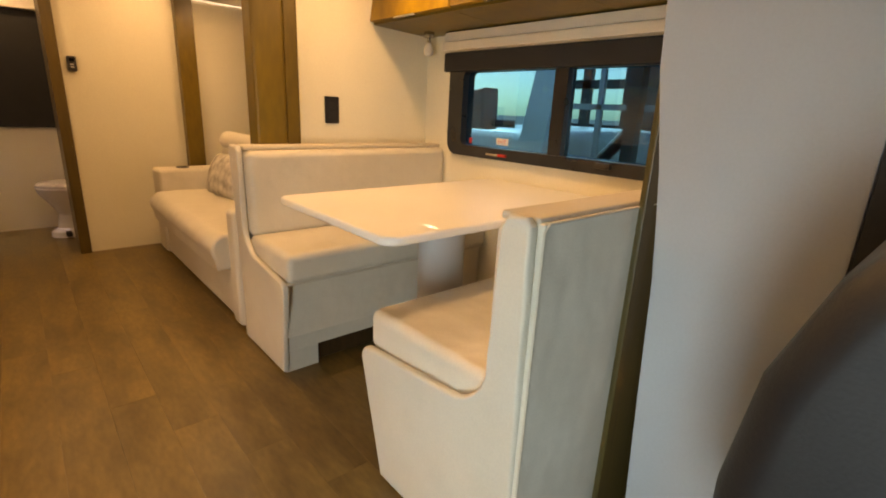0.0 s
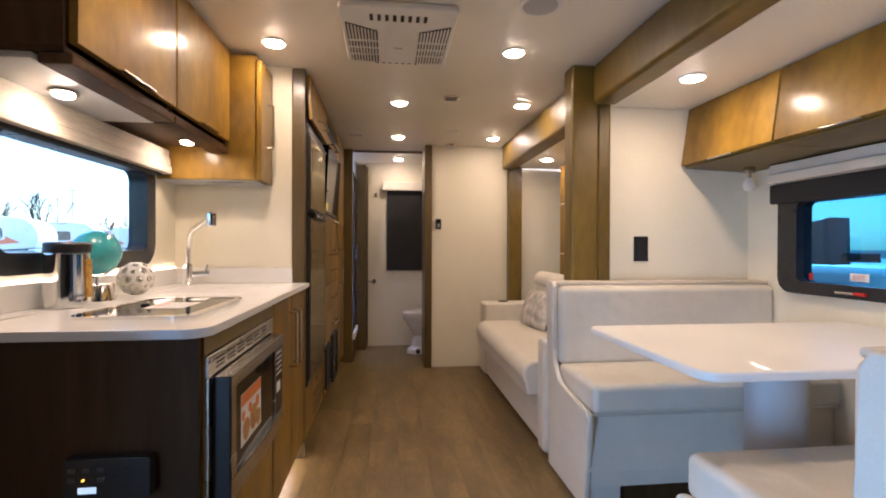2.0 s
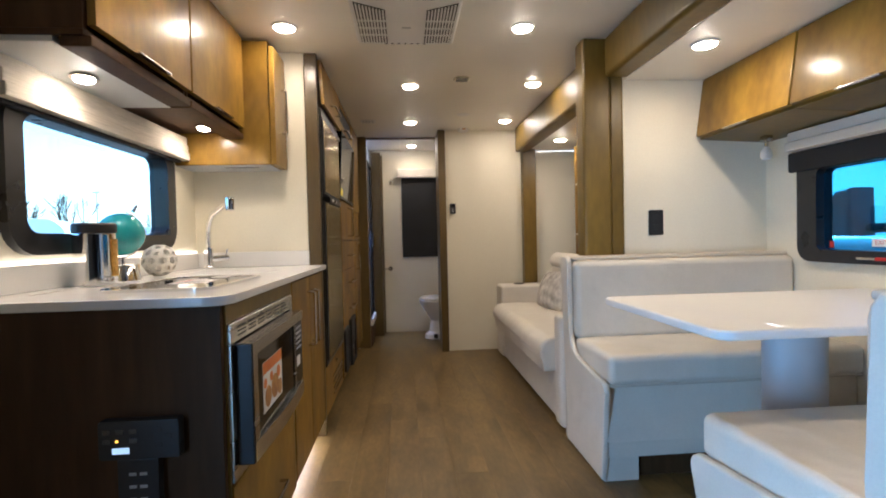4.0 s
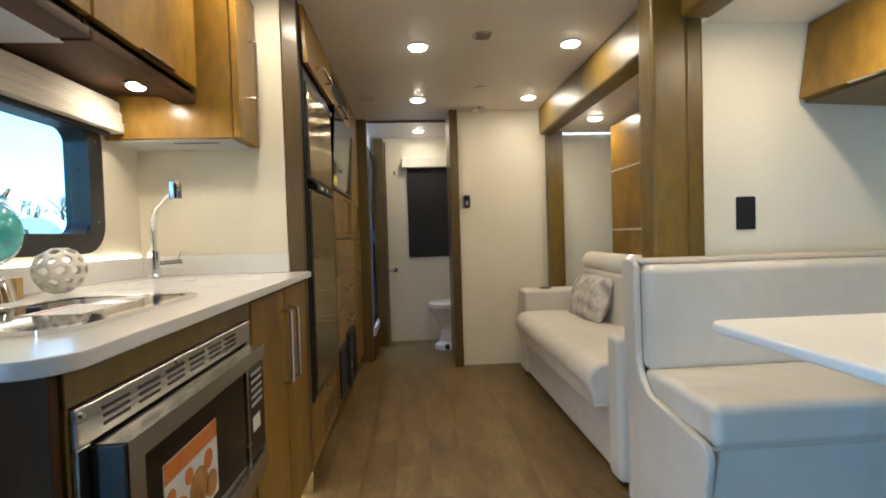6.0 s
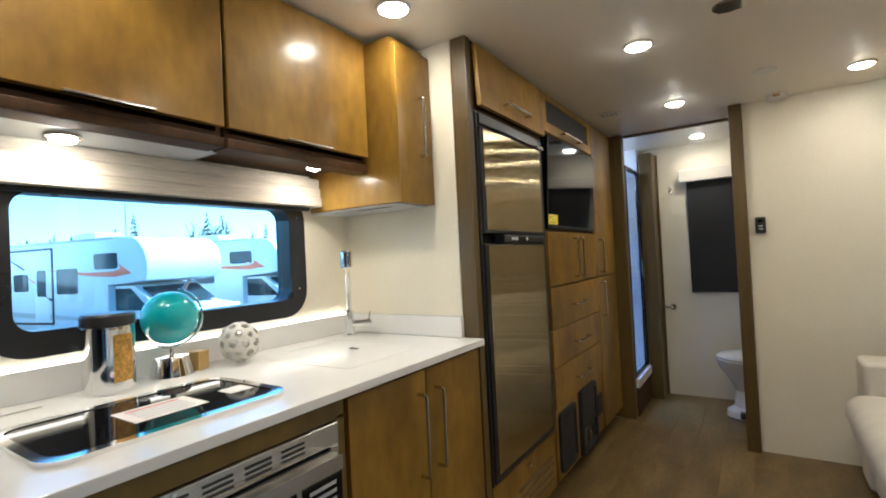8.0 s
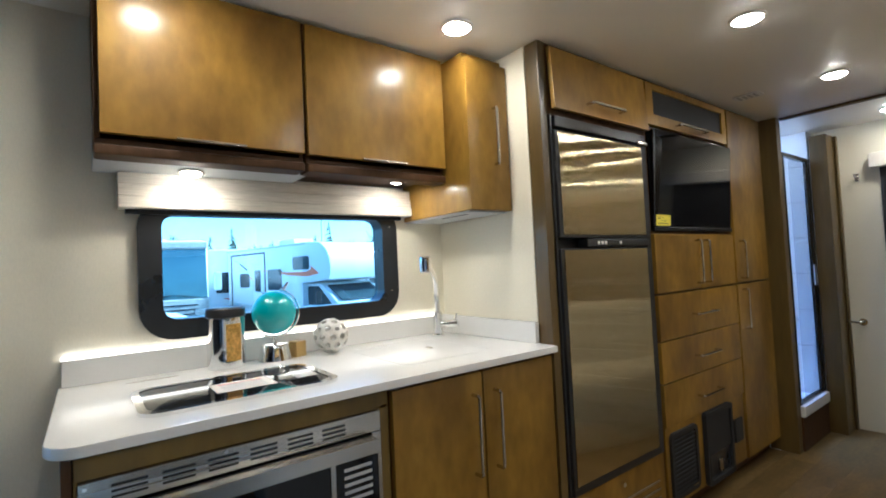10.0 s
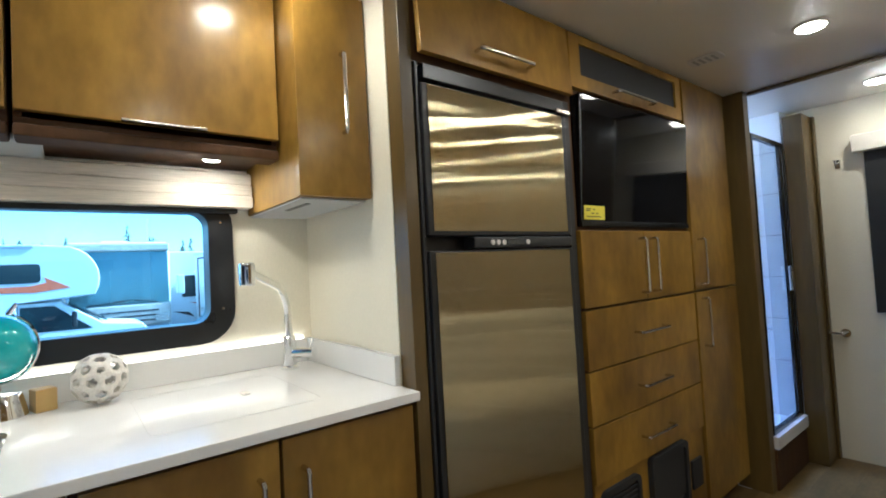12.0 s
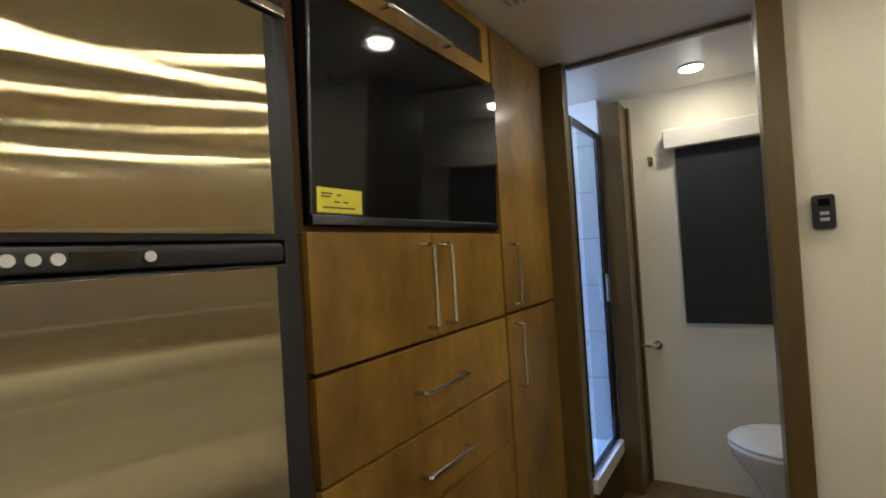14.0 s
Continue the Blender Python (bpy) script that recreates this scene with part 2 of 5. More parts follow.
def lathe(bm, cx, cy, profile, n=28):
    """Turn a profile of (radius, height) round an upright axis."""
    rings = []
    for r, z in profile:
        rings.append([bm.verts.new((cx + r * math.cos(2 * math.pi * j / n), cy + r * math.sin(2 * math.pi * j / n), z)) for j in range(n)])
    for a, b in zip(rings, rings[1:]):
        for j in range(n):
            bm.faces.new((a[j], a[(j + 1) % n], b[(j + 1) % n], b[j]))
    bm.faces.new(rings[0][::-1])
    bm.faces.new(rings[-1])
    return bm


def slab(outline, axis, a, b, bevel=0.0, seg=2):
    """A flat outline (2D points) made solid between a and b along an axis."""
    bm = bmesh.new()
    put = {"x": lambda u, v, w: (w, u, v), "y": lambda u, v, w: (u, w, v), "z": lambda u, v, w: (u, v, w)}[axis]
    lo = [bm.verts.new(put(u, v, a)) for u, v in outline]
    hi = [bm.verts.new(put(u, v, b)) for u, v in outline]
    k = len(lo)
    f1, f2 = bm.faces.new(lo[::-1]), bm.faces.new(hi)
    for i in range(k):
        bm.faces.new((lo[i], lo[(i + 1) % k], hi[(i + 1) % k], hi[i]))
    bmesh.ops.recalc_face_normals(bm, faces=bm.faces)
    if bevel:
        bmesh.ops.bevel(bm, geom=list({e for f in (f1, f2) for e in f.edges}), offset=bevel, segments=seg, profile=0.5, affect="EDGES")
    return bm


def rounded(u0, u1, v0, v1, r, n=6):
    """A rectangle's outline with round corners."""
    pts = []
    for cu, cv, s in ((u1 - r, v1 - r, 0), (u0 + r, v1 - r, 1), (u0 + r, v0 + r, 2), (u1 - r, v0 + r, 3)):
        for i in range(n + 1):
            a = math.pi / 2 * (s + i / n)
            pts.append((cu + r * math.cos(a), cv + r * math.sin(a)))
    return pts


def ring(outer, inner, axis, a, b):
    """A frame between two outlines of as many points."""
    bm = bmesh.new()
    put = {"x": lambda u, v, w: (w, u, v), "y": lambda u, v, w: (u, w, v), "z": lambda u, v, w: (u, v, w)}[axis]
    rows = [[bm.verts.new(put(u, v, w)) for u, v in o] for o, w in ((outer, a), (outer, b), (inner, b), (inner, a))]
    k = len(outer)
    for q in range(4):
        p, s = rows[q], rows[(q + 1) % 4]
        for i in range(k):
            bm.faces.new((p[i], p[(i + 1) % k], s[(i + 1) % k], s[i]))
    bmesh.ops.recalc_face_normals(bm, faces=bm.faces)
    return bm


def thing(name, x, y, z, label, category, group="", kind=""):
    ob = new(name)
    ob.location = (x, y, z)
    ob.empty_display_size = 0.1
    return tagged(ob, label, category, group, kind)


def root_of(ob):
    while ob.parent:
        ob = ob.parent
    return ob


def mesh_of(name, bm, material, at, smooth=True):
    if at.length:
        bmesh.ops.translate(bm, verts=bm.verts, vec=-at)
    me = bpy.data.meshes.new(name)
    bm.to_mesh(me)
    bm.free()
    me.materials.append(material)
    if smooth:
        me.shade_smooth()
        me.set_sharp_from_angle(angle=radians(35))
    return me


def even(ob):
    """Weighs normals by area, so that flat faces stay flat beside rounded edges."""
    w = ob.modifiers.new("even_normals", "WEIGHTED_NORMAL")
    w.keep_sharp, w.weight = True, 80
    return ob


def part(name, bm, material, parent, label=""):
    """One mesh under a thing or a part; coordinates are the place's own."""
    ob = even(new(name, mesh_of(name, bm, material, Vector(root_of(parent).location))))
    ob.parent = parent
    return tagged(ob, label)


def lone(name, bm, material, label, category="", group="", kind=""):
    """A thing that is one mesh."""
    vs = [v.co for v in bm.verts]
    base = Vector(((min(v.x for v in vs) + max(v.x for v in vs)) / 2, (min(v.y for v in vs) + max(v.y for v in vs)) / 2, min(v.z for v in vs)))
    ob = even(new(name, mesh_of(name, bm, material, base)))
    ob.location = base
    return tagged(ob, label, category, group, kind)


def setting(name, bm, material, label=""):
    return tagged(even(new(name, mesh_of(name, bm, material, Vector((0, 0, 0))))), label, "", "", "structure")


def boxes(*rows):
    bm = bmesh.new()
    for r in rows:
        box(bm, *r)
    return bm


def bar_handle(parent, p0, p1, out, material=NICKEL, r=0.0055, reach=0.032):
    """A square-ended bar pull between two points, standing off its door along out."""
    p0, p1, out = Vector(p0), Vector(p1), Vector(out)
    bm = bmesh.new()
    tube(bm, [p0, p0 + out * reach * 0.85, p0 + out * reach + (p1 - p0).normalized() * reach * 0.15, p1 + out * reach - (p1 - p0).normalized() * reach * 0.15,
              p1 + out * reach * 0.85, p1], r, 8)
    return part("handle", bm, material, parent, "brushed nickel bar handle")


# ---- the shell ----
ZC = 2.04          # ceiling
XL, XR = -0.835, 1.40   # body walls, inside
XB = -0.92          # the body wall behind the tall units
XS = 2.17          # slide-out's outer wall
YB, YR = 4.667, 5.66   # bathroom partition, rear wall
YC = -1.2          # behind the camera

setting("wall_left", boxes((XL - 0.05, XL, YC, -0.40, 0, ZC), (XL - 0.05, XL, -0.40, 0.30, 1.85, ZC), (XL - 0.05, XL, 0.30, 1.69, 0, ZC), (XL - 0.05, XL, 2.55, 2.874, 0, ZC), (XB - 0.05, XB, 2.874, YR + 0.05, 0, ZC), (XL - 0.05, XL, 1.69, 2.55, 0, 1.07),
                           (XL - 0.05, XL, 1.69, 2.55, 1.46, ZC)), CREAM, "cream wallboard with a window opening over the worktop")
setting("wall_rear", boxes((XB, 2.2, YR, YR + 0.05, 0, ZC)), CREAM, "cream rear wall of the bathroom")
setting("ceiling", boxes((XB - 0.05, XR - 0.005, YC, 5.0, ZC, ZC + 0.04), (-0.25, XR - 0.005, 5.0, YR + 0.05, ZC, ZC + 0.04), (XB - 0.05, -0.25, 5.4, YR + 0.05, ZC, ZC + 0.04),
                         (XB - 0.05, -0.75, 5.0, 5.4, ZC, ZC + 0.04)), CEIL)
setting("slide_ceiling", boxes((XR - 0.004, XS + 0.05, 0.88, 4.66, 1.845, 1.885)), CEIL)
setting("partition", boxes((0.634, 1.345, YB, YB + 0.045, 0, ZC - 0.001), (1.345, XS, YB + 0.002, YB + 0.042, 0, 1.84)), CREAM, "cream partition beside the bathroom opening")
# dinette slide-out
setting("wall_slide_end", boxes((1.385, XS, 2.675, 2.715, 0, 1.844)), CREAM, "cream end wall of the dinette slide-out")
setting("wall_slide_window", boxes((XS, XS + 0.05, 0.88, 1.04, 0, 1.844), (XS, XS + 0.05, 2.42, 4.7, 0, 1.844), (XS, XS + 0.05, 1.04, 2.42, 0, 0.94),
                                   (XS, XS + 0.05, 1.04, 2.42, 1.36, 1.844)), CREAM, "cream slide-out wall with a wide window")
setting("wall_slide_front", boxes((1.625, XS, 0.84, 0.88, 0, 1.844)), CREAM)
setting("wall_cab_side", slab([(0.54, 0.0), (0.827, 0.0), (0.833, 0.20), (0.850, 0.50), (0.864, 0.78), (0.876, 0.90), (0.891, 1.03), (0.906, 1.12), (0.924, 1.228), (0.934, 1.40), (0.936, 1.83), (0.936, ZC - 0.001), (0.54, ZC - 0.001)], "x", 1.36, 1.386, 0.008, 2), PALE, "pale smooth wall panel behind the driver's seat")
setting("wall_cab_right", boxes((1.60, 1.65, YC, 0.53, 0, ZC), (1.352, 1.60, 0.49, 0.538, 0, ZC)), BLACK, "dark cab trim under the side window")
# Added behind the camera, never in view: shuts daylight out of the cab end.
setting("wall_cab_front", boxes((XL, 1.65, YC - 0.05, YC, 0, ZC)), BLACK, "unseen black wall added to keep the cab end dark")
setting("cab_ceiling", boxes((XR - 0.005, 1.65, YC, 0.88, ZC, ZC + 0.04)), CEIL)

# wooden posts and beams of the slide-out openings
def trim(name, label, *rows, material=WOOD_TRIM, bevel=0.004):
    bm = bmesh.new()
    for r in rows:
        box(bm, *r, bevel, 2 if bevel < 0.01 else 4)
    return setting(name, bm, material, label)


trim("trim_pillar", "amber-brown stained wooden pillar between the slide-outs", (1.160, 1.304, 2.630, 2.74, 0.0, ZC - 0.001), (1.306, 1.383, 2.655, 2.76, 0.0, 1.99), material=WOOD_MID, bevel=0.016)
trim("trim_beam_dinette", "amber stained wooden beam over the dinette slide-out", (1.27, 1.392, 0.94, 2.629, 1.835, ZC - 0.002), material=WOOD_MID, bevel=0.022)
trim("trim_beam_sofa", "amber stained wooden beam over the sofa", (1.27, 1.39, 2.762, 4.58, 1.815, ZC - 0.002), material=WOOD_MID, bevel=0.022)
trim("trim_post_far", "stained wooden post beside the sofa", (1.34, 1.46, 4.582, 4.664, 0.0, ZC - 0.003), material=WOOD_MID)
trim("trim_post_near", "stained wooden post behind the dinette seat", (1.394, 1.62, 0.930, 0.9325, 0.0, 1.83), (1.388, 1.43, 0.915, 0.9295, 0.0, 1.83))
trim("trim_jamb_right", "dark stained wooden jamb of the bathroom opening", (0.566, 0.632, 4.63, 4.99, 0.0, ZC - 0.002))
trim("trim_jamb_left", "stained wooden jamb of the bathroom opening", (-0.26, -0.105, 4.9045, 4.971, 0.0, ZC - 0.002))
trim("trim_head", "thin wooden head trim over the bathroom opening", (-0.104, 0.565, 4.955, 4.985, 2.022, ZC - 0.001))

# floor: sub-floor and planks are last in the file
setting("floor", boxes((XB - 0.05, 2.25, YC - 0.05, YR + 0.05, -0.06, -0.004)), GAP, "brown oak-look vinyl plank floor")

# ---- kitchen ----
def boards(name, material, parent, *rows):
    """Separate boards of a carcass, each a part."""
    for row_ in rows:
        part(name, B(*row_, 0.0015, 1), material, parent)


XF = -0.195   # face of the lower cabinets and the tall units
base = thing("base_cabinet", -0.55, 1.8, 0, "walnut-brown base cabinet with a drawer, holding the microwave", "cabinet", "kitchen cabinets")
part("end_panel", B(XL, XF - 0.005, 1.478, 1.496, 0.0, 0.897), WOOD_DARK, base, "dark brown end panel")
boards("panel", WOOD_DARK, base, (XL, XF - 0.03, 1.498, 2.10, 0.09, 0.12), (XL, XF - 0.03, 1.498, 2.10, 0.87, 0.896), (XL, XL + 0.02, 1.498, 2.10, 0.12, 0.86))
boards("rail", WOOD_MID, base, (XF - 0.022, XF, 1.497, 2.17, 0.848, 0.897), (XF - 0.022, XF, 1.497, 1.503, 0.09, 0.858), (XF - 0.022, XF, 2.145, 2.17, 0.09, 0.858))
drw = part("drawer", B(XF - 0.02, XF + 0.004, 1.505, 2.145, 0.10, 0.435), WOOD, base)
bar_handle(drw, (XF, 1.72, 0.24), (XF, 1.92, 0.24), (1, 0, 0))
part("plinth", B(XL, XF - 0.09, 1.498, 2.17, 0.0, 0.088), WOOD_DARK, base)

mw = thing("microwave", -0.3, 1.82, 0.32, "stainless steel built-in microwave with a black glass door", "microwave")
part("body", B(-0.60, -0.215, 1.51, 2.14, 0.46, 0.85), BLACK, mw)
boards("trim_strip", SILVER, mw, (-0.212, -0.187, 1.503, 2.142, 0.795, 0.846), (-0.212, -0.187, 1.503, 2.142, 0.445, 0.478), (-0.212, -0.187, 1.503, 1.530, 0.479, 0.794), (-0.212, -0.187, 2.115, 2.142, 0.479, 0.794))
for k in range(6):
    for j in range(3):
        part("vent_slot", B(-0.1872, -0.1852, 1.555 + 0.085 * k, 1.615 + 0.085 * k, 0.807 + 0.011 * j, 0.8115 + 0.011 * j, 0), BLACK, mw)
door = part("door", boxes((-0.185, -0.143, 1.533, 2.11, 0.757, 0.790), (-0.185, -0.143, 1.533, 1.570, 0.535, 0.757), (-0.185, -0.143, 1.98, 1.992, 0.535, 0.757)), SILVER, mw, "black glass door in a steel frame")
part("glass", B(-0.183, -0.147, 1.571, 1.979, 0.536, 0.756, 0.001), BLACK_GLASS, door)
part("door_edge", B(-0.186, -0.144, 1.526, 1.5325, 0.48, 0.790), BLACK, door)
rail = slab([(-0.185, 1.533)] + [(-0.143 + 0.012 * math.sin(math.pi * k / 10), 1.533 + 0.0577 * k) for k in range(11)] + [(-0.185, 2.11)], "z", 0.482, 0.532)
part("lower_rail", rail, SILVER, mw, "bowed steel door rail")
part("control_panel", B(-0.185, -0.146, 1.993, 2.11, 0.536, 0.756, 0.003), BLACK_GLASS, mw)
part("screw", C((-0.187, 1.514, 0.836), (-0.184, 1.514, 0.836), 0.004, n=10), CHROME, mw)
part("screw", C((-0.187, 1.76, 0.840), (-0.184, 1.76, 0.840), 0.004, n=10), CHROME, mw)

sinkcab = thing("base_cabinet", -0.55, 2.5, 0, "amber-brown base cabinet with two tall doors under the sink", "cabinet", "kitchen cabinets")
boards("panel", WOOD_DARK, sinkcab, (XL, XF - 0.024, 2.172, 2.19, 0.09, 0.896), (XL, XF - 0.024, 2.84, 2.856, 0.09, 0.896), (XL, XF - 0.024, 2.19, 2.84, 0.09, 0.11), (XF - 0.05, XF - 0.024, 2.19, 2.84, 0.11, 0.896))
part("plinth", B(XL, XF - 0.09, 2.172, 2.856, 0.0, 0.088), WOOD_DARK, sinkcab)
for y0, y1, hy in ((2.185, 2.512, 2.47), (2.518, 2.845, 2.56)):
    d = part("door", B(XF - 0.022, XF, y0, y1, 0.10, 0.886), WOOD, sinkcab)
    bar_handle(d, (XF, hy, 0.58), (XF, hy, 0.82), (1, 0, 0))

edge = [(XL + 0.002, 1.452)] + [(-0.235 + 0.063 * math.sin(radians(t_)), 1.515 - 0.063 * math.cos(radians(t_))) for t_ in range(0, 91, 10)] + [(-0.172, 2.852), (XL + 0.002, 2.852)]
top = slab(edge, "z", 0.898, 0.922, 0.004)
lone("worktop", top, QUARTZ, "glossy white solid-surface worktop with a rounded front corner", "worktop")
bs = thing("backsplash", -0.9, 2.2, 0.9225, "low white solid-surface upstand round the worktop", "backsplash")
boards("upstand", QUARTZ, bs, (XL + 0.002, XL + 0.02, 1.46, 2.832, 0.9225, 1.0), (XL + 0.002, -0.255, 2.834, 2.852, 0.9225, 1.0))
lone("led_strip", B(XL + 0.003, XL + 0.018, 1.46, 2.82, 1.001, 1.009, 0), STRIP, "glowing warm LED strip along the upstand", "led strip")

lid = thing("cooktop_cover", -0.45, 1.83, 0.922, "folding black glass cooktop lid with a polished steel rim", "cooktop")
part("rim", ring(rounded(-0.578, -0.266, 1.608, 2.078, 0.05), rounded(-0.560, -0.288, 1.626, 2.058, 0.04), "z", 0.9225, 0.931), CHROME, lid)
part("glass", slab(rounded(-0.559, -0.289, 1.627, 2.057, 0.04), "z", 0.9225, 0.929), BLACK_GLASS, lid)
part("label", B(-0.47, -0.36, 1.78, 1.93, 0.9292, 0.9298, 0), surface("printed_paper", (0.75, 0.70, 0.66), (0.80, 0.76, 0.72), 0.7), lid, "pale printed warning label")

# upper cabinets
for y0, y1 in ((1.542, 2.088), (2.096, 2.652)):
    up = thing("wall_cabinet", -0.7, (y0 + y1) / 2, 1.57, "amber stained wall cabinet with a plain flap door", "cabinet", "kitchen cabinets")
    boards("panel", WOOD_DARK, up, (XL, -0.53, y0, y1, 1.575, 1.59), (XL, -0.53, y0, y0 + 0.015, 1.59, ZC - 0.001), (XL, -0.53, y1 - 0.015, y1, 1.59, ZC - 0.001), (XL, XL + 0.01, y0 + 0.015, y1 - 0.015, 1.59, ZC - 0.001))
    d = part("door", B(-0.528, -0.505, y0 + (0.012 if y0 < 2 else 0.002), y1 - 0.002, 1.60, ZC - 0.012), WOOD, up)
    part("handle", B(-0.504, -0.488, (y0 + y1) / 2 - 0.09, (y0 + y1) / 2 + 0.09, 1.597, 1.603, 0.001), NICKEL, d, "slim nickel edge pull")
    part("rail", B(-0.59, -0.51, y0, y1, 1.545, 1.573, 0.006), WOOD_DARK, up)
hood = thing("range_hood", -0.72, 1.8, 1.55, "slim grey range hood under the wall cabinet", "range hood")
part("body", B(-0.82, -0.60, 1.54, 2.14, 1.555, 1.573, 0.006), GREY_PAINT, hood)
corner = thing("wall_cabinet", -0.64, 2.75, 1.425, "amber stained corner wall cabinet with a narrow door", "cabinet", "kitchen cabinets")
part("body", B(XL, -0.388, 2.655, 2.855, 1.425, ZC - 0.02), WOOD, corner)
part("underside", B(XL + 0.002, -0.390, 2.66, 2.852, 1.419, 1.4245), GREY_PAINT, corner)
part("light_slot", B(-0.62, -0.46, 2.70, 2.715, 1.4175, 1.419, 0), BLACK, corner)
d = part("door", B(-0.384, -0.358, 2.645, 2.853, 1.424, ZC - 0.05), WOOD, corner)
bar_handle(d, (-0.358, 2.775, 1.60), (-0.358, 2.775, 1.815), (1, 0, 0), reach=0.022)


def puck(x, y, z, label):
    t = thing("puck_light", x, y, z, label, "puck light", "under-cabinet lights")
    part("housing", lathe(bmesh.new(), x, y, [(0.036, z + 0.001), (0.038, z - 0.008), (0.030, z - 0.010)]), NICKEL, t)
    part("lens", lathe(bmesh.new(), x, y, [(0.028, z - 0.009), (0.025, z - 0.016), (0.016, z - 0.020), (0.006, z - 0.0215)]), LENS, t)
    lamp(x, y, z - 0.025, 0.028, LAMP_W * 0.55)


def lamp(x, y, z, r, watts):
    ob = new("lamp", bpy.data.lights.new("lamp", "AREA"))
    ob.data.shape, ob.data.size, ob.data.energy, ob.data.color = "DISK", 2 * r, watts, WARM
    ob.data.spread = radians(178)
    ob.location = (x, y, z)


puck(-0.635, 2.505, 1.5745, "small round warm light under the wall cabinet")
puck(-0.685, 1.788, 1.5545, "small round warm light under the range hood")

win = thing("window_1", XL, 2.14, 1.04, "kitchen window in a wide black frame with rounded corners", "window", kind="structure")
part("window_frame", ring(rounded(1.652, 2.598, 1.026, 1.49, 0.10), rounded(1.718, 2.526, 1.09, 1.432, 0.045), "x", XL - 0.055, XL + 0.026), BLACK_FRAME, win)
g = part("pane", slab(rounded(1.695, 2.548, 1.075, 1.455, 0.05), "x", XL - 0.036, XL - 0.032), GLASS, win)
g.visible_shadow = False
val = thing("valance", -0.87, 2.1, 1.46, "pleated linen valance hiding a roller blind over the window", "valance")
for k in range(3):
    part("pleat", B(XL + 0.004, -0.760 - 0.006 * k, 1.60, 2.652, 1.443 + 0.037 * k, 1.481 + 0.037 * k, 0.006), LINEN, val)
part("blind_tube", B(XL + 0.028, -0.785, 1.62, 2.61, 1.428, 1.442), BLIND, val)

# fridge wall
setting("wall_fridge_side", boxes((XL, -0.262, 2.857, 2.873, 0.0, ZC - 0.001)), CREAM, "cream panel beside the fridge")
XT = -0.20
trim("trim_stile", "brown stained stile beside the fridge", (-0.26, XT + 0.005, 2.857, 2.897, 0.0, ZC - 0.001))
fr = thing("refrigerator", -0.5, 3.2, 0.33, "two-door fridge-freezer with brushed steel panels in a black frame", "refrigerator")
boards("frame_bar", BLACK, fr, (-0.23, XT + 0.012, 2.898, 2.908, 0.36, 1.765), (-0.23, XT + 0.012, 3.515, 3.545, 0.36, 1.765), (-0.23, XT + 0.012, 2.925, 3.515, 1.725, 1.765), (-0.23, XT + 0.012, 2.925, 3.515, 0.36, 0.385))
part("body", B(-0.85, -0.232, 2.898, 3.545, 0.36, 1.76), BLACK, fr)
for z0, z1, nm in ((1.305, 1.71, "freezer_door"), (0.39, 1.265, "fridge_door")):
    d = part(nm, B(-0.229, XT + 0.022, 2.91, 3.512, z0, z1, 0.006), BLACK, fr)
    part("steel_panel", B(XT + 0.0222, XT + 0.0262, 2.926, 3.484, z0 + 0.012, z1 - 0.006, 0.001), STEEL, d)
cp = part("control_panel", B(-0.22, XT + 0.03, 3.06, 3.5, 1.268, 1.302, 0.008), BLACK, fr)
for yy in (3.128, 3.151, 3.174, 3.277):
    part("button", C((XT + 0.03, yy, 1.285), (XT + 0.033, yy, 1.285), 0.0075, n=12), WHITE_PLASTIC, cp, "white round button")
part("display", B(XT + 0.029, XT + 0.0315, 3.186, 3.262, 1.278, 1.293, 0), DARK_METAL, cp)
part("hinge", B(XT + 0.012, XT + 0.03, 3.46, 3.53, 1.712, 1.728), NICKEL, fr)
over = thing("overhead_cabinet", -0.5, 3.2, 1.77, "amber stained cabinet over the fridge with a flap door", "cabinet", "tall units")
part("body", B(-0.85, XT, 2.898, 3.548, 1.768, ZC - 0.001), WOOD_DARK, over)
flap = B(XT + 0.001, XT + 0.022, 2.906, 3.546, 1.785, ZC - 0.018)
for v in flap.verts:
    v.co.x += (ZC - 0.018 - v.co.z) * math.tan(radians(3.5))
d = part("door", flap, WOOD, over)
bar_handle(d, (XT + 0.034, 3.10, 1.828), (XT + 0.034, 3.32, 1.828), (1, 0, 0))
under = thing("vent_panel", -0.5, 3.2, 0.0, "brown panel with louvre slots under the fridge", "panel")
part("panel", B(-0.85, XT + 0.006, 2.898, 3.548, 0.09, 0.358), WOOD, under)
for k in range(4):
    part("louvre", B(XT + 0.0062, XT + 0.012, 3.12, 3.50, 0.14 + 0.035 * k, 0.152 + 0.035 * k, 0.002), NICKEL, under)
part("knob", C((XT + 0.006, 3.22, 0.32), (XT + 0.022, 3.22, 0.32), 0.009), CHROME, under)
part("plinth", B(-0.85, XT - 0.06, 2.898, 3.548, 0.0, 0.088), WOOD_DARK, under)

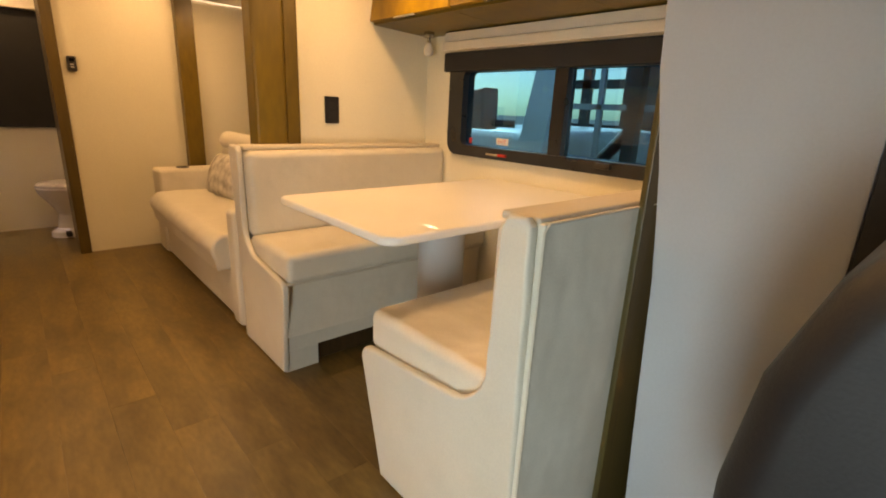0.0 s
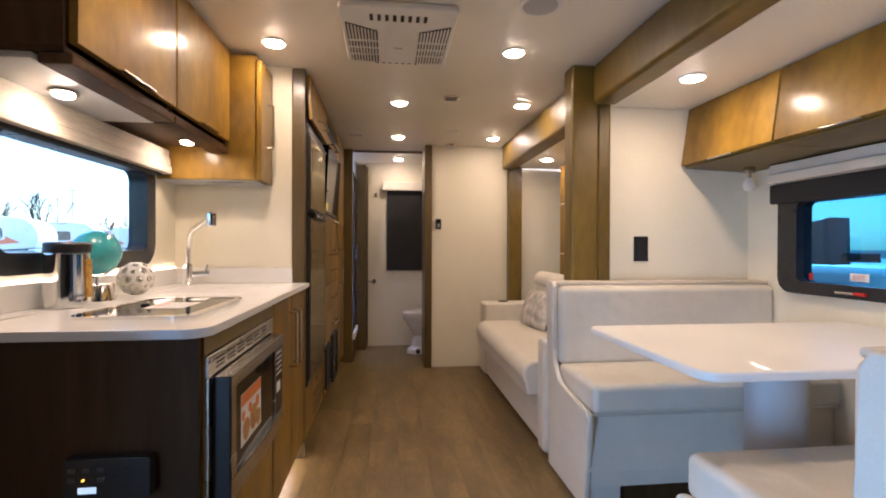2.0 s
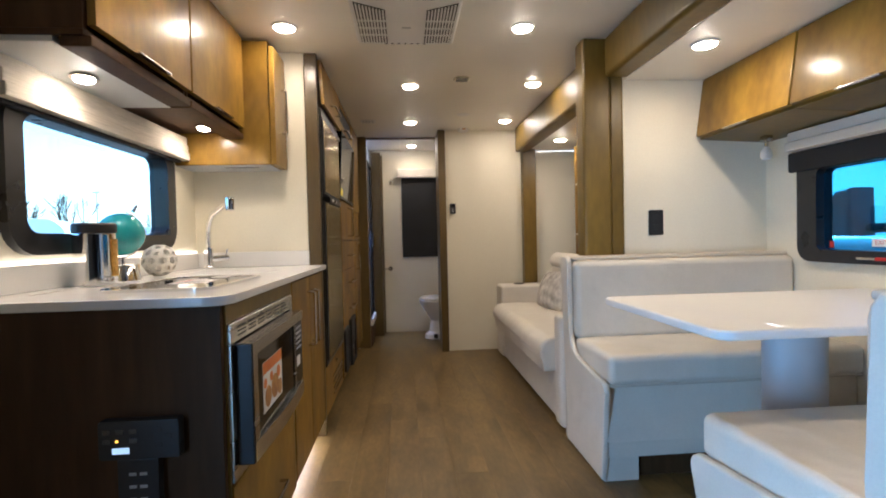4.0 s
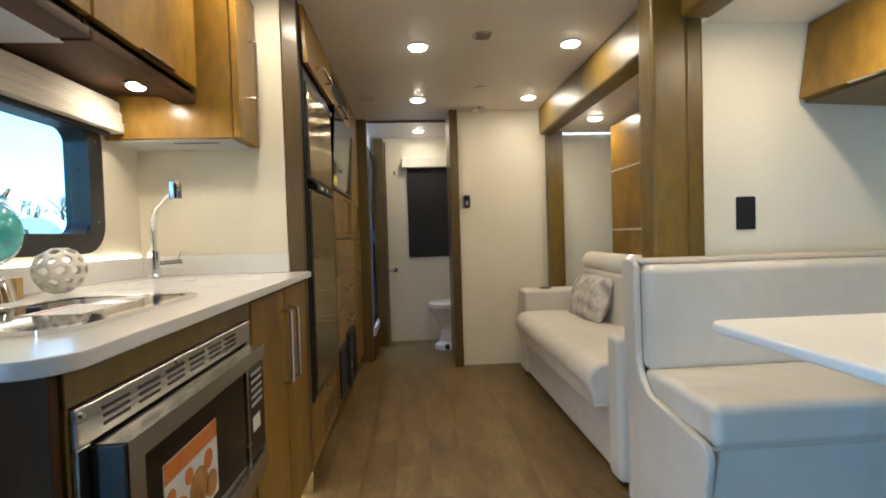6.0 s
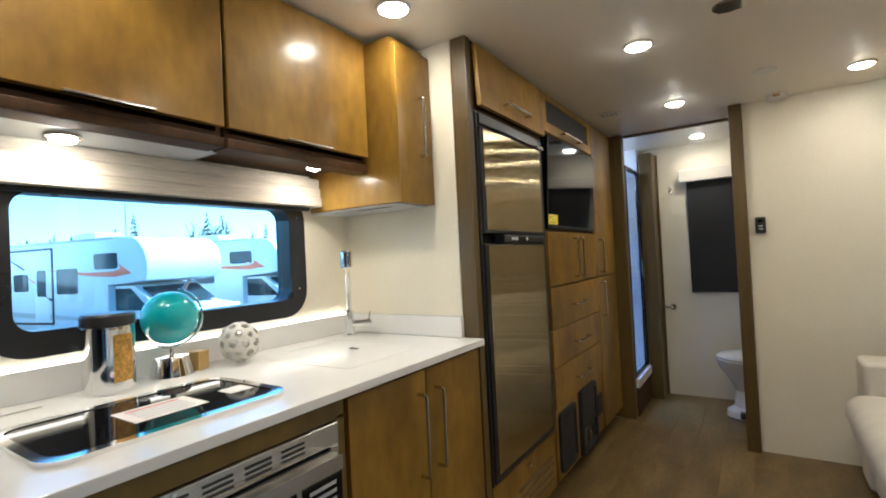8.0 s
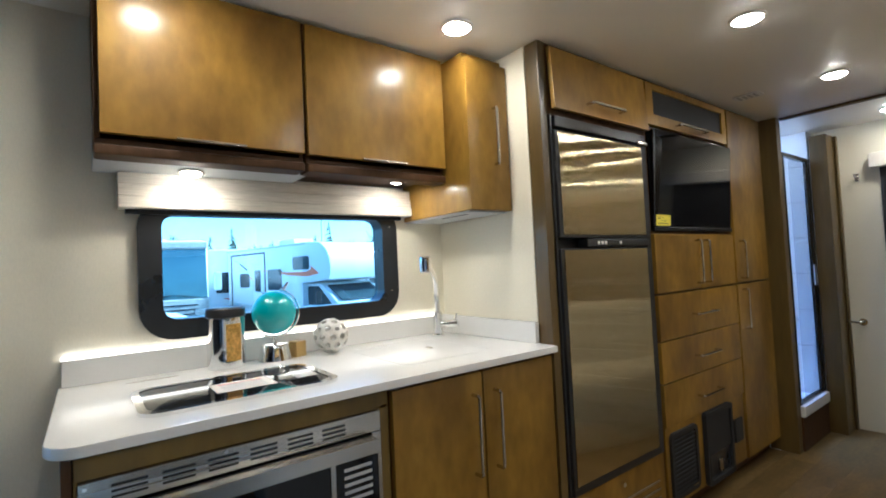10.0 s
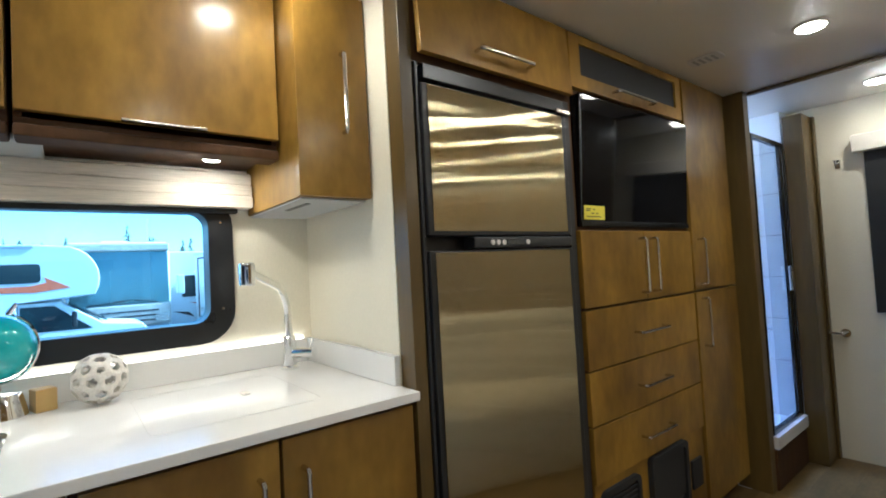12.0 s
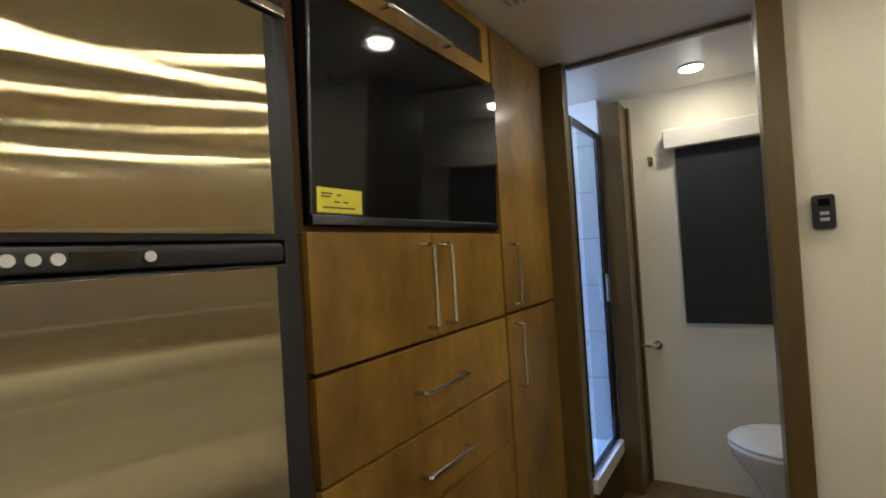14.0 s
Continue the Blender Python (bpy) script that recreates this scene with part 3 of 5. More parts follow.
tvc = thing("tall_cabinet", -0.5, 3.96, 0.0, "amber stained tall cabinet with a television niche, doors and drawers", "cabinet", "tall units")
boards("panel", WOOD_DARK, tvc, (-0.85, XT, 3.55, 3.572, 0.09, ZC - 0.001), (-0.85, XT, 4.368, 4.39, 0.09, ZC - 0.001), (-0.85, XT - 0.001, 3.572, 4.368, 1.805, 1.825), (-0.85, XT - 0.001, 3.572, 4.368, 1.318, 1.336),
                   (-0.85, -0.80, 3.572, 4.368, 0.09, ZC - 0.001), (-0.26, XT - 0.001, 3.572, 4.368, 0.09, 1.318), (-0.26, XT - 0.001, 3.572, 4.368, 1.826, ZC - 0.001))
part("plinth", B(-0.85, XT - 0.06, 3.55, 4.39, 0.0, 0.088), WOOD_DARK, tvc)
md = part("mesh_door", ring(rounded(3.56, 4.38, 1.825, 2.02, 0.002, 1), rounded(3.62, 4.33, 1.875, 1.99, 0.002, 1), "x", XT, XT + 0.02), WOOD, tvc, "flap door with a dark speaker-cloth panel")
part("cloth", B(XT + 0.004, XT + 0.012, 3.62, 4.33, 1.875, 1.99, 0), BLIND, md)
bar_handle(md, (XT + 0.02, 3.82, 1.848), (XT + 0.02, 4.09, 1.848), (1, 0, 0))
for y0, y1, hy in ((3.56, 3.974, 3.935), (3.978, 4.38, 4.02)):
    d = part("door", B(XT, XT + 0.02, y0, y1, 1.052, 1.322), WOOD, tvc)
    bar_handle(d, (XT + 0.02, hy, 1.082), (XT + 0.02, hy, 1.291), (1, 0, 0))
for z0, z1 in ((0.838, 1.044), (0.650, 0.833), (0.455, 0.645)):
    d = part("drawer", B(XT, XT + 0.02, 3.56, 4.38, z0, z1), WOOD, tvc)
    bar_handle(d, (XT + 0.02, 3.864, (z0 + z1) / 2 - 0.005), (XT + 0.02, 4.072, (z0 + z1) / 2 - 0.005), (1, 0, 0))
part("vent_board", B(XT, XT + 0.012, 3.56, 4.38, 0.10, 0.47), WOOD, tvc)
vg = part("vent_grille", ring(rounded(3.585, 3.83, 0.13, 0.425, 0.03), rounded(3.605, 3.81, 0.15, 0.405, 0.02), "x", XT + 0.012, XT + 0.026), BLIND, tvc, "dark brown-black air grille")
part("backing", B(XT + 0.0122, XT + 0.016, 3.60, 3.815, 0.145, 0.41, 0), BLIND, vg)
for k in range(13):
    part("slat", B(XT + 0.016, XT + 0.023, 3.606, 3.809, 0.156 + 0.019 * k, 0.162 + 0.019 * k, 0.0015, 1), BLIND, vg)
part("badge", B(XT + 0.026, XT + 0.0275, 3.755, 3.805, 0.150, 0.158, 0.0005, 1), NICKEL, vg, "small chrome badge")
fg = part("furnace_grille", ring(rounded(3.90, 4.19, 0.10, 0.45, 0.02), rounded(3.922, 4.168, 0.122, 0.428, 0.015), "x", XT + 0.012, XT + 0.034), BLIND, tvc, "black furnace grille in a raised frame")
part("door", B(XT + 0.0122, XT + 0.026, 3.923, 4.167, 0.235, 0.427, 0.003, 1), BLIND, fg)
part("recess", B(XT + 0.0122, XT + 0.016, 3.923, 4.167, 0.123, 0.233, 0), BLACK_FRAME, fg)
part("bracket", B(XT + 0.016, XT + 0.030, 4.03, 4.06, 0.14, 0.20, 0.003, 1), NICKEL, fg)
part("switch_box", B(XT + 0.012, XT + 0.024, 4.24, 4.33, 0.22, 0.34), BLIND, tvc)

def leaning(bm):
    """Tips a piece of the television forward about its lower edge."""
    for v in bm.verts:
        v.co.x += (v.co.z - 1.345) * math.tan(radians(3.2))
    return bm


tv = thing("television", -0.21, 3.98, 1.34, "flat black television with a thin glossy bezel in its niche", "television")
part("screen", leaning(B(XT - 0.03, XT + 0.012, 3.577, 4.378, 1.345, 1.80, 0.004)), BLACK_GLASS, tv)
part("lower_bezel", B(XT - 0.03, XT + 0.018, 3.577, 4.378, 1.336, 1.356, 0.003), DARK_METAL, tv)
part("side_bezel", leaning(B(XT + 0.008, XT + 0.017, 3.572, 3.582, 1.357, 1.80, 0.003)), DARK_METAL, tv)
part("label", leaning(B(XT + 0.0122, XT + 0.0128, 3.595, 3.722, 1.361, 1.411, 0)), surface("yellow_paper", (0.75, 0.66, 0.03), (0.82, 0.72, 0.05), 0.6), tv, "yellow energy label")
for y0, y1, zz in ((3.625, 3.655, 1.402), (3.625, 3.65, 1.396), (3.668, 3.68, 1.400), (3.66, 3.675, 1.386), (3.685, 3.70, 1.386), (3.63, 3.72, 1.374)):
    part("print_bar", leaning(B(XT + 0.0129, XT + 0.0133, y0 - 0.02, y1 - 0.02, zz - 0.004, zz - 0.001, 0)), BLACK, tv, "black printed line")

pan = thing("pantry_cabinet", -0.5, 4.6, 0.0, "narrow amber stained pantry with two doors", "cabinet", "tall units")
part("body", B(-0.85, XT, 4.392, 4.903, 0.09, ZC - 0.001), WOOD_TRIM, pan)
part("plinth", B(-0.85, XT - 0.06, 4.392, 4.903, 0.0, 0.088), WOOD_DARK, pan)
for z0, z1, h0, h1 in ((1.055, ZC - 0.015, 1.08, 1.285), (0.10, 1.045, 0.80, 1.015)):
    d = part("door", B(XT + 0.001, XT + 0.02, 4.395, 4.85, z0, z1), WOOD, pan)
    bar_handle(d, (XT + 0.02, 4.45, h0), (XT + 0.02, 4.45, h1), (1, 0, 0))

# ---- dinette ----
def arc(cu, cv, r, a0, a1, n=6):
    return [(cu + r * math.cos(radians(a0 + (a1 - a0) * i / n)), cv + r * math.sin(radians(a0 + (a1 - a0) * i / n))) for i in range(n + 1)]


def bench(yb, s, D, x0, tb, label):
    """A dinette bench with its back at yb; s: the way that it faces along y."""
    t = thing("dinette_bench", 1.6, yb + s * 0.25, 0, label, "bench", "dinette benches")
    Y = lambda d: yb + s * d
    prof = [(Y(0.0), 0.012), (Y(0.0), 0.93)] + [(Y(u), v) for u, v in [(0.015, 0.945), (tb - 0.02, 0.945), (tb, 0.92), (tb + 0.005, 0.62)] + arc(tb + 0.145, 0.62, 0.14, 180, 250, 5)
                                              + [(D - 0.05, 0.455)] + arc(D - 0.045, 0.41, 0.045, 80, 0, 5) + [(D - (0.10 if s < 0 else 0.07), 0.012)]]
    end = slab(prof, "x", x0, x0 + 0.027, 0.009, 3)
    for v in end.verts:
        v.co.x += 0.028 * max(0.0, 1 - v.co.z / 0.46)
    part("end_panel", end, VINYL, t, "cream upholstered end panel tapering to the floor")
    lo = lambda a, b: (min(Y(a), Y(b)), max(Y(a), Y(b)))
    part("base", B(x0 + 0.030, XS - 0.004, *lo(0.02, D - 0.05), 0.19, 0.43, 0.006), VINYL, t)
    part("kick_panel", B(x0 + 0.036, XS - 0.004, *lo(0.02, D - 0.075), 0.115, 0.188, 0.004), VINYL, t)
    part("plinth", B(x0 + 0.044, 1.22, *lo(0.04, D - 0.105), 0.0, 0.112, 0.004), VINYL, t)
    part("piping", tube(bmesh.new(), [(x0 + 0.027, Y(D - 0.025), 0.435), (XS - 0.01, Y(D - 0.025), 0.435)], 0.008, 8), PIPING, t)
    part("seat", B(x0 + 0.029, XS - 0.006, *lo(0.10, D - 0.005), 0.435, 0.56, 0.030, 4), SEAT_VINYL, t, "thick cream seat cushion")
    part("backrest", B(x0 + 0.029, XS - 0.006, *lo(0.012, tb + 0.045), 0.55, 0.925, 0.032, 4), VINYL, t, "cream padded backrest")
    part("top_rail", B(x0 + 0.029, XS - 0.006, *lo(0.0, 0.10), 0.925, 0.944, 0.008, 3), PIPING, t)
    part("back_panel", B(x0 + 0.027, XS - 0.006, *lo(-0.012, 0.010), 0.012, 0.935, 0.006, 2), VINYL, t)
    part("piping", tube(bmesh.new(), [(x0 + 0.027, Y(-0.013), 0.02), (x0 + 0.027, Y(-0.013), 0.92), (x0 + 0.04, Y(-0.013), 0.934), (XS - 0.01, Y(-0.013), 0.934)], 0.003, 6), PIPING, t)
    ins = [(x0 + 0.05, 0.575), (XS - 0.03, 0.575), (XS - 0.03, 0.905), (x0 + 0.05, 0.905)]
    part("piping", tube(bmesh.new(), [(u, Y(tb + 0.036), v) for u, v in ins], 0.004, 6, True), PIPING, t)
    part("heater_box", B(1.222, XS - 0.02, *lo(0.05, D - 0.14), 0.0, 0.112, 0.004), WOOD_DARK, t, "dark recessed kick box")
    return t


bench(2.628, -1, 0.515, 1.025, 0.105, "cream leatherette dinette bench with a padded back against the sofa")
bench(0.945, 1, 0.585, 1.015, 0.075, "cream leatherette dinette bench behind the driver's seat")
tab = thing("dinette_table", 1.55, 1.76, 0, "white dinette table with rounded corners on one grey pedestal", "table")
part("tabletop", slab(rounded(1.02, XS - 0.01, 1.40, 2.11, 0.05), "z", 0.775, 0.802, 0.008, 3), TABLE, tab)
part("bracket", B(1.06, 1.115, 1.62, 1.86, 0.764, 0.7745, 0.003), BLACK, tab, "black folding-leaf bracket")
part("pedestal", slab([(1.52 + 0.10 * math.cos(a), 1.75 + 0.075 * math.sin(a)) for a in [2 * math.pi * i / 28 for i in range(28)]], "z", 0.012, 0.757), GREY_PAINT, tab, "grey oval pedestal")
part("mount", B(1.38, 1.68, 1.58, 1.92, 0.757, 0.774), BLACK, tab)
part("foot", slab([(1.52 + 0.16 * math.cos(a), 1.75 + 0.13 * math.sin(a)) for a in [2 * math.pi * i / 28 for i in range(28)]], "z", 0.0, 0.012), GREY_PAINT, tab)

for y0, y1 in ((2.068, 2.668), (1.486, 2.064), (0.90, 1.482)):
    oc = thing("wall_cabinet", 1.98, (y0 + y1) / 2, 1.52, "amber stained overhead cabinet with a flap door over the dinette", "cabinet", "overhead cabinets")
    prof = [(1.80, 1.53), (XS - 0.001, 1.515), (XS - 0.001, 1.842), (1.84, 1.842)]
    part("body", slab(prof, "y", y0, y1), WOOD_MID, oc)
    d = part("door", slab([(1.775, 1.545), (1.797, 1.541), (1.838, 1.838), (1.816, 1.838)], "y", y0 + 0.003, y1 - 0.003, 0.003), WOOD, oc)
    part("handle", B(1.765, 1.782, (y0 + y1) / 2 - 0.08, (y0 + y1) / 2 + 0.08, 1.536, 1.542, 0.001), NICKEL, d, "slim nickel edge pull")

w2 = thing("window_2", XS, 1.73, 0.92, "dark tinted dinette window with a sliding pane in a black frame", "window", kind="structure")
part("window_frame", ring(rounded(1.0, 2.445, 0.90, 1.40, 0.07), rounded(1.06, 2.338, 0.955, 1.325, 0.03), "x", XS - 0.03, XS + 0.055), BLACK_FRAME, w2)
part("mullion", B(XS - 0.025, XS + 0.04, 1.695, 1.765, 0.955, 1.345), BLACK_FRAME, w2)
for y0, y1 in ((1.05, 1.695), (1.765, 2.35)):
    g = part("pane", B(XS + 0.01, XS + 0.014, y0, y1, 0.955, 1.345, 0), TINT_GLASS, w2)
    g.visible_shadow = False
rb = thing("roller_blind", XS - 0.06, 1.73, 1.34, "rolled-up charcoal blind over the dinette window", "blind")
part("roll", B(XS - 0.055, XS - 0.031, 0.97, 2.472, 1.325, 1.42, 0.01), BLIND, rb)
v2 = thing("valance", XS - 0.08, 1.73, 1.42, "cream padded valance above the dinette window", "valance")
for k in range(2):
    part("pleat", B(XS - 0.10 + 0.015 * k, XS - 0.002, 0.95, 2.44, 1.421 + 0.045 * k, 1.465 + 0.047 * k, 0.008), VINYL, v2)

# ---- sofa ----
sf = thing("sofa", 1.4, 3.6, 0, "cream leatherette sofa with a rounded seat and headrest roll", "sofa")
part("base", B(1.075, 1.66, 2.845, 4.40, 0.02, 0.30, 0.02, 3), VINYL, sf)
seat_prof = [(1.07, 0.29), (1.0, 0.295)] + arc(1.055, 0.405, 0.08, 215, 90, 9) + [(1.2, 0.488), (1.50, 0.475), (1.50, 0.29)]
part("seat", slab(seat_prof, "y", 2.85, 4.27, 0.02, 3), VINYL, sf, "plump cream seat cushion")
part("backrest", B(1.48, 1.66, 2.85, 4.26, 0.44, 0.80, 0.04, 4), VINYL, sf)
hr = bmesh.new()
cyl(hr, (1.545, 2.86, 0.835), (1.545, 4.25, 0.835), 0.07, n=24)
part("headrest", hr, VINYL, sf, "cream headrest roll")
arm = part("armrest", B(1.055, 1.66, 4.29, 4.50, 0.02, 0.630, 0.025, 3), VINYL, sf)
part("cup_holder", lathe(bmesh.new(), 1.24, 4.40, [(0.045, 0.629), (0.045, 0.635), (0.034, 0.636), (0.033, 0.631)]), BLACK, arm, "black cup holder ring")
part("armrest", B(1.05, 1.66, 2.72, 2.84, 0.02, 0.625, 0.03, 3), VINYL, sf)

bed = thing("fold_down_bed", 1.85, 3.5, 0.0, "raised fold-down bed front in amber wood with pale strips", "bed")
part("panel", B(1.70, 1.78, 2.78, 4.245, 0.6, 1.80, 0.004), WOOD, bed)
for z in (1.056, 1.475):
    part("strip", B(1.696, 1.70, 2.78, 4.245, z - 0.006, z + 0.006, 0.001), PIPING, bed)
part("base", B(1.67, 1.78, 2.78, 4.245, 0.0, 0.598), WOOD_TRIM, bed)


# ---- ceiling lights ----
def downlight(x, y, z, power=1.0):
    t = thing("ceiling_light", x, y, z, "round recessed LED downlight with a white rim", "ceiling light", "downlights")
    part("rim", lathe(bmesh.new(), x, y, [(0.058, z - 0.0005), (0.057, z - 0.006), (0.048, z - 0.009), (0.046, z - 0.004)]), WHITE_PLASTIC, t)
    part("lens", lathe(bmesh.new(), x, y, [(0.046, z - 0.004), (0.041, z - 0.012), (0.028, z - 0.017), (0.010, z - 0.0195)]), LENS, t)
    lamp(x, y, z - 0.024, 0.044, LAMP_W * power)


for x, y, k in ((-0.28, 1.67, 1.25), (-0.28, 2.55, 1.0), (0.831, 2.524, 1.0), (0.306, 3.386, 0.72), (1.105, 3.345, 0.8), (0.318, 4.348, 0.45), (1.124, 4.312, 0.5)):
    downlight(x, y, ZC, k)
downlight(1.535, 2.22, 1.845, 1.25)
downlight(1.535, 1.33, 1.845, 1.7)
downlight(1.553, 4.153, 1.845, 0.6)
downlight(0.338, 5.367, ZC, 0.6)

# ---- bathroom ----
wc = thing("toilet", 0.55, 5.2, 0.0, "white porcelain toilet with a closed lid", "toilet")
def oval(cx, cy, rx, ry, n=30):
    return [(cx + rx * math.cos(2 * math.pi * k / n), cy + ry * math.sin(2 * math.pi * k / n)) for k in range(n)]


def loft(*levels):
    """A skin through ovals: (cx, cy, rx, ry, z)."""
    bm = bmesh.new()
    rings = [[bm.verts.new((u, v, z)) for u, v in oval(cx, cy, rx, ry)] for cx, cy, rx, ry, z in levels]
    for p, q in zip(rings, rings[1:]):
        for k in range(30):
            bm.faces.new((p[k], p[(k + 1) % 30], q[(k + 1) % 30], q[k]))
    bm.faces.new(rings[0][::-1])
    bm.faces.new(rings[-1])
    return bm


part("foot", loft((0.60, 5.30, 0.17, 0.12, 0.0), (0.60, 5.30, 0.165, 0.115, 0.04), (0.60, 5.30, 0.12, 0.09, 0.07), (0.60, 5.30, 0.10, 0.085, 0.18)), PORCELAIN, wc)
part("bowl", loft((0.60, 5.30, 0.10, 0.085, 0.181), (0.60, 5.30, 0.14, 0.12, 0.26), (0.60, 5.30, 0.205, 0.165, 0.35), (0.60, 5.30, 0.215, 0.175, 0.385)), PORCELAIN, wc)
part("seat_ring", loft((0.605, 5.30, 0.222, 0.182, 0.387), (0.605, 5.30, 0.225, 0.185, 0.398), (0.605, 5.30, 0.222, 0.182, 0.406)), PORCELAIN, wc)
part("lid", loft((0.605, 5.30, 0.218, 0.178, 0.408), (0.605, 5.30, 0.222, 0.182, 0.42), (0.605, 5.30, 0.20, 0.165, 0.436), (0.605, 5.30, 0.10, 0.08, 0.442)), PORCELAIN, wc)
part("pedal", B(0.52, 0.56, 5.13, 5.19, 0.02, 0.06, 0.008), BLACK, wc, "black flush pedal")
bl = thing("roller_blind", 0.45, YR - 0.04, 0.82, "drawn charcoal blind with a cream head box over the bathroom window", "blind")
part("fabric", B(0.220, 0.80, YR - 0.03, YR - 0.022, 0.844, 1.735, 0.001), BLIND, bl)
part("head_box", B(0.175, 0.84, YR - 0.075, YR - 0.002, 1.73, 1.825, 0.008), VINYL, bl)
trim("trim_column", "dark stained wooden column beside the shower", (-0.10, -0.002, 5.46, 5.655, 0.0, 1.985))
trim("trim_column_edge", "thin amber edge strip of the column", (0.0, 0.012, 5.62, 5.656, 0.0, 1.985))
setting("wall_shower", boxes((XB, -0.88, 4.97, YR, 0, ZC), (-0.88, -0.13, 5.54, YR, 0, ZC), (-0.88, -0.20, 4.905, 4.97, 0, ZC)), SHOWER_WALL, "white shower surround with moulded tile lines")
for k in range(6):
    setting("trim_tile_line", B(-0.879, -0.13, 5.537, 5.541, 0.55 + 0.25 * k, 0.556 + 0.25 * k, 0), GREY_PAINT)
    setting("trim_tile_line", B(-0.881, -0.877, 4.972, 5.536, 0.55 + 0.25 * k, 0.556 + 0.25 * k, 0), GREY_PAINT)
sh = thing("shower_door", -0.11, 5.2, 0.2, "framed glass shower door on a white sill", "shower door")
part("sill", B(-0.16, -0.082, 4.972, 5.458, 0.205, 0.272, 0.008), WHITE_PLASTIC, sh, "white raised sill")
part("kick_panel", B(-0.15, -0.095, 4.972, 5.458, 0.0, 0.204), WOOD_DARK, sh)
part("post", B(-0.128, -0.10, 5.425, 5.458, 0.273, 1.83), DARK_METAL, sh)
part("post", B(-0.128, -0.10, 4.973, 4.985, 0.273, 1.83), DARK_METAL, sh)
part("head_rail", B(-0.128, -0.10, 4.986, 5.424, 1.805, 1.83), DARK_METAL, sh)
part("bottom_rail", B(-0.128, -0.10, 4.986, 5.424, 0.273, 0.295), DARK_METAL, sh)
part("stile", B(-0.124, -0.104, 5.388, 5.42, 0.296, 1.804), DARK_METAL, sh)
g = part("pane", B(-0.117, -0.113, 4.986, 5.388, 0.296, 1.804, 0), SHOWER_GLASS, sh)
g.visible_shadow = False
part("handle", B(-0.104, -0.085, 5.39, 5.41, 0.98, 1.12, 0.004), CHROME, sh)
setting("shower_floor", B(-0.879, -0.16, 4.972, 5.538, 0.0, 0.22), SHOWER_WALL)
sky_dome = thing("skylight", -0.5, 5.2, ZC, "translucent white skylight dome over the shower", "skylight")
part("curb", boxes((-0.78, -0.75, 4.97, 5.43, ZC + 0.001, ZC + 0.12), (-0.25, -0.22, 4.97, 5.43, ZC + 0.001, ZC + 0.12)), WHITE_PLASTIC, sky_dome)
setting("wall_bath_right", boxes((1.25, 1.29, YB + 0.045, YR, 0, ZC)), CREAM)
setting("partition_bath", boxes((0.634, 1.25, YB + 0.30, YB + 0.322, 0, ZC - 0.001)), CREAM)
hk = thing("wall_hook", 0.10, YR, 1.68, "small chrome robe hook on the bathroom wall", "hook")
part("plate", B(0.088, 0.112, YR - 0.008, YR - 0.001, 1.66, 1.71, 0.002), CHROME, hk)
part("prong", tube(bmesh.new(), [(0.10, YR - 0.008, 1.69), (0.10, YR - 0.05, 1.685), (0.10, YR - 0.065, 1.705)], 0.006, 8), CHROME, hk)
lv = thing("lever_handle", 0.05, YR, 0.72, "chrome lever door handle low on the cream door panel", "door handle")
part("rose", C((0.075, YR - 0.001, 0.72), (0.075, YR - 0.012, 0.72), 0.024), CHROME, lv)
part("lever", tube(bmesh.new(), [(0.075, YR - 0.01, 0.72), (0.075, YR - 0.05, 0.72), (0.06, YR - 0.055, 0.722), (0.0, YR - 0.055, 0.724)], 0.007, 8), CHROME, lv)

# ---- cab ----
st = thing("driver_seat", 1.15, 0.4, 0.4, "black vinyl driver's seat turned to the front", "seat")
part("backrest", slab([(0.55, 0.45), (0.556, 0.71), (0.538, 0.86), (0.495, 0.985), (0.44, 1.06), (0.37, 1.09), (0.29, 1.07), (0.25, 0.94), (0.27, 0.45)], "x", 0.885, 1.345, 0.05, 4), DARK_VINYL, st)
part("cushion", B(0.92, 1.38, -0.1, 0.36, 0.36, 0.48, 0.04, 3), DARK_VINYL, st)
part("pedestal", B(1.0, 1.3, 0.0, 0.3, 0.0, 0.36, 0.01), BLACK, st)


# ---- things on the worktop ----
PASTA = surface("dry_pasta", (0.62, 0.36, 0.05), (0.85, 0.58, 0.14), 0.5, scale=60, grain=0.2, grain_scale=120)
TEAL = surface("glossy_teal_globe", (0.02, 0.30, 0.34), (0.06, 0.44, 0.46), 0.08, scale=9, rough_var=0.03, coat=0.5)
STONE = surface("chalky_white_ceramic", (0.62, 0.59, 0.54), (0.72, 0.69, 0.64), 0.7, scale=40, grain=0.1, grain_scale=150, bump=0.2)
PAPER = surface("white_paper", (0.72, 0.70, 0.67), (0.77, 0.75, 0.72), 0.7, scale=10)
RED = surface("red_plastic", (0.45, 0.02, 0.015), (0.55, 0.03, 0.02), 0.4, scale=10)
ORANGE = surface("orange_print", (0.62, 0.16, 0.02), (0.72, 0.24, 0.04), 0.5, scale=40)
SWOOSH = surface("orange_red_vinyl", (0.68, 0.13, 0.05), (0.76, 0.19, 0.08), 0.4, scale=8)
BROWN = surface("brown_print", (0.28, 0.10, 0.02), (0.55, 0.30, 0.08), 0.5, scale=30)

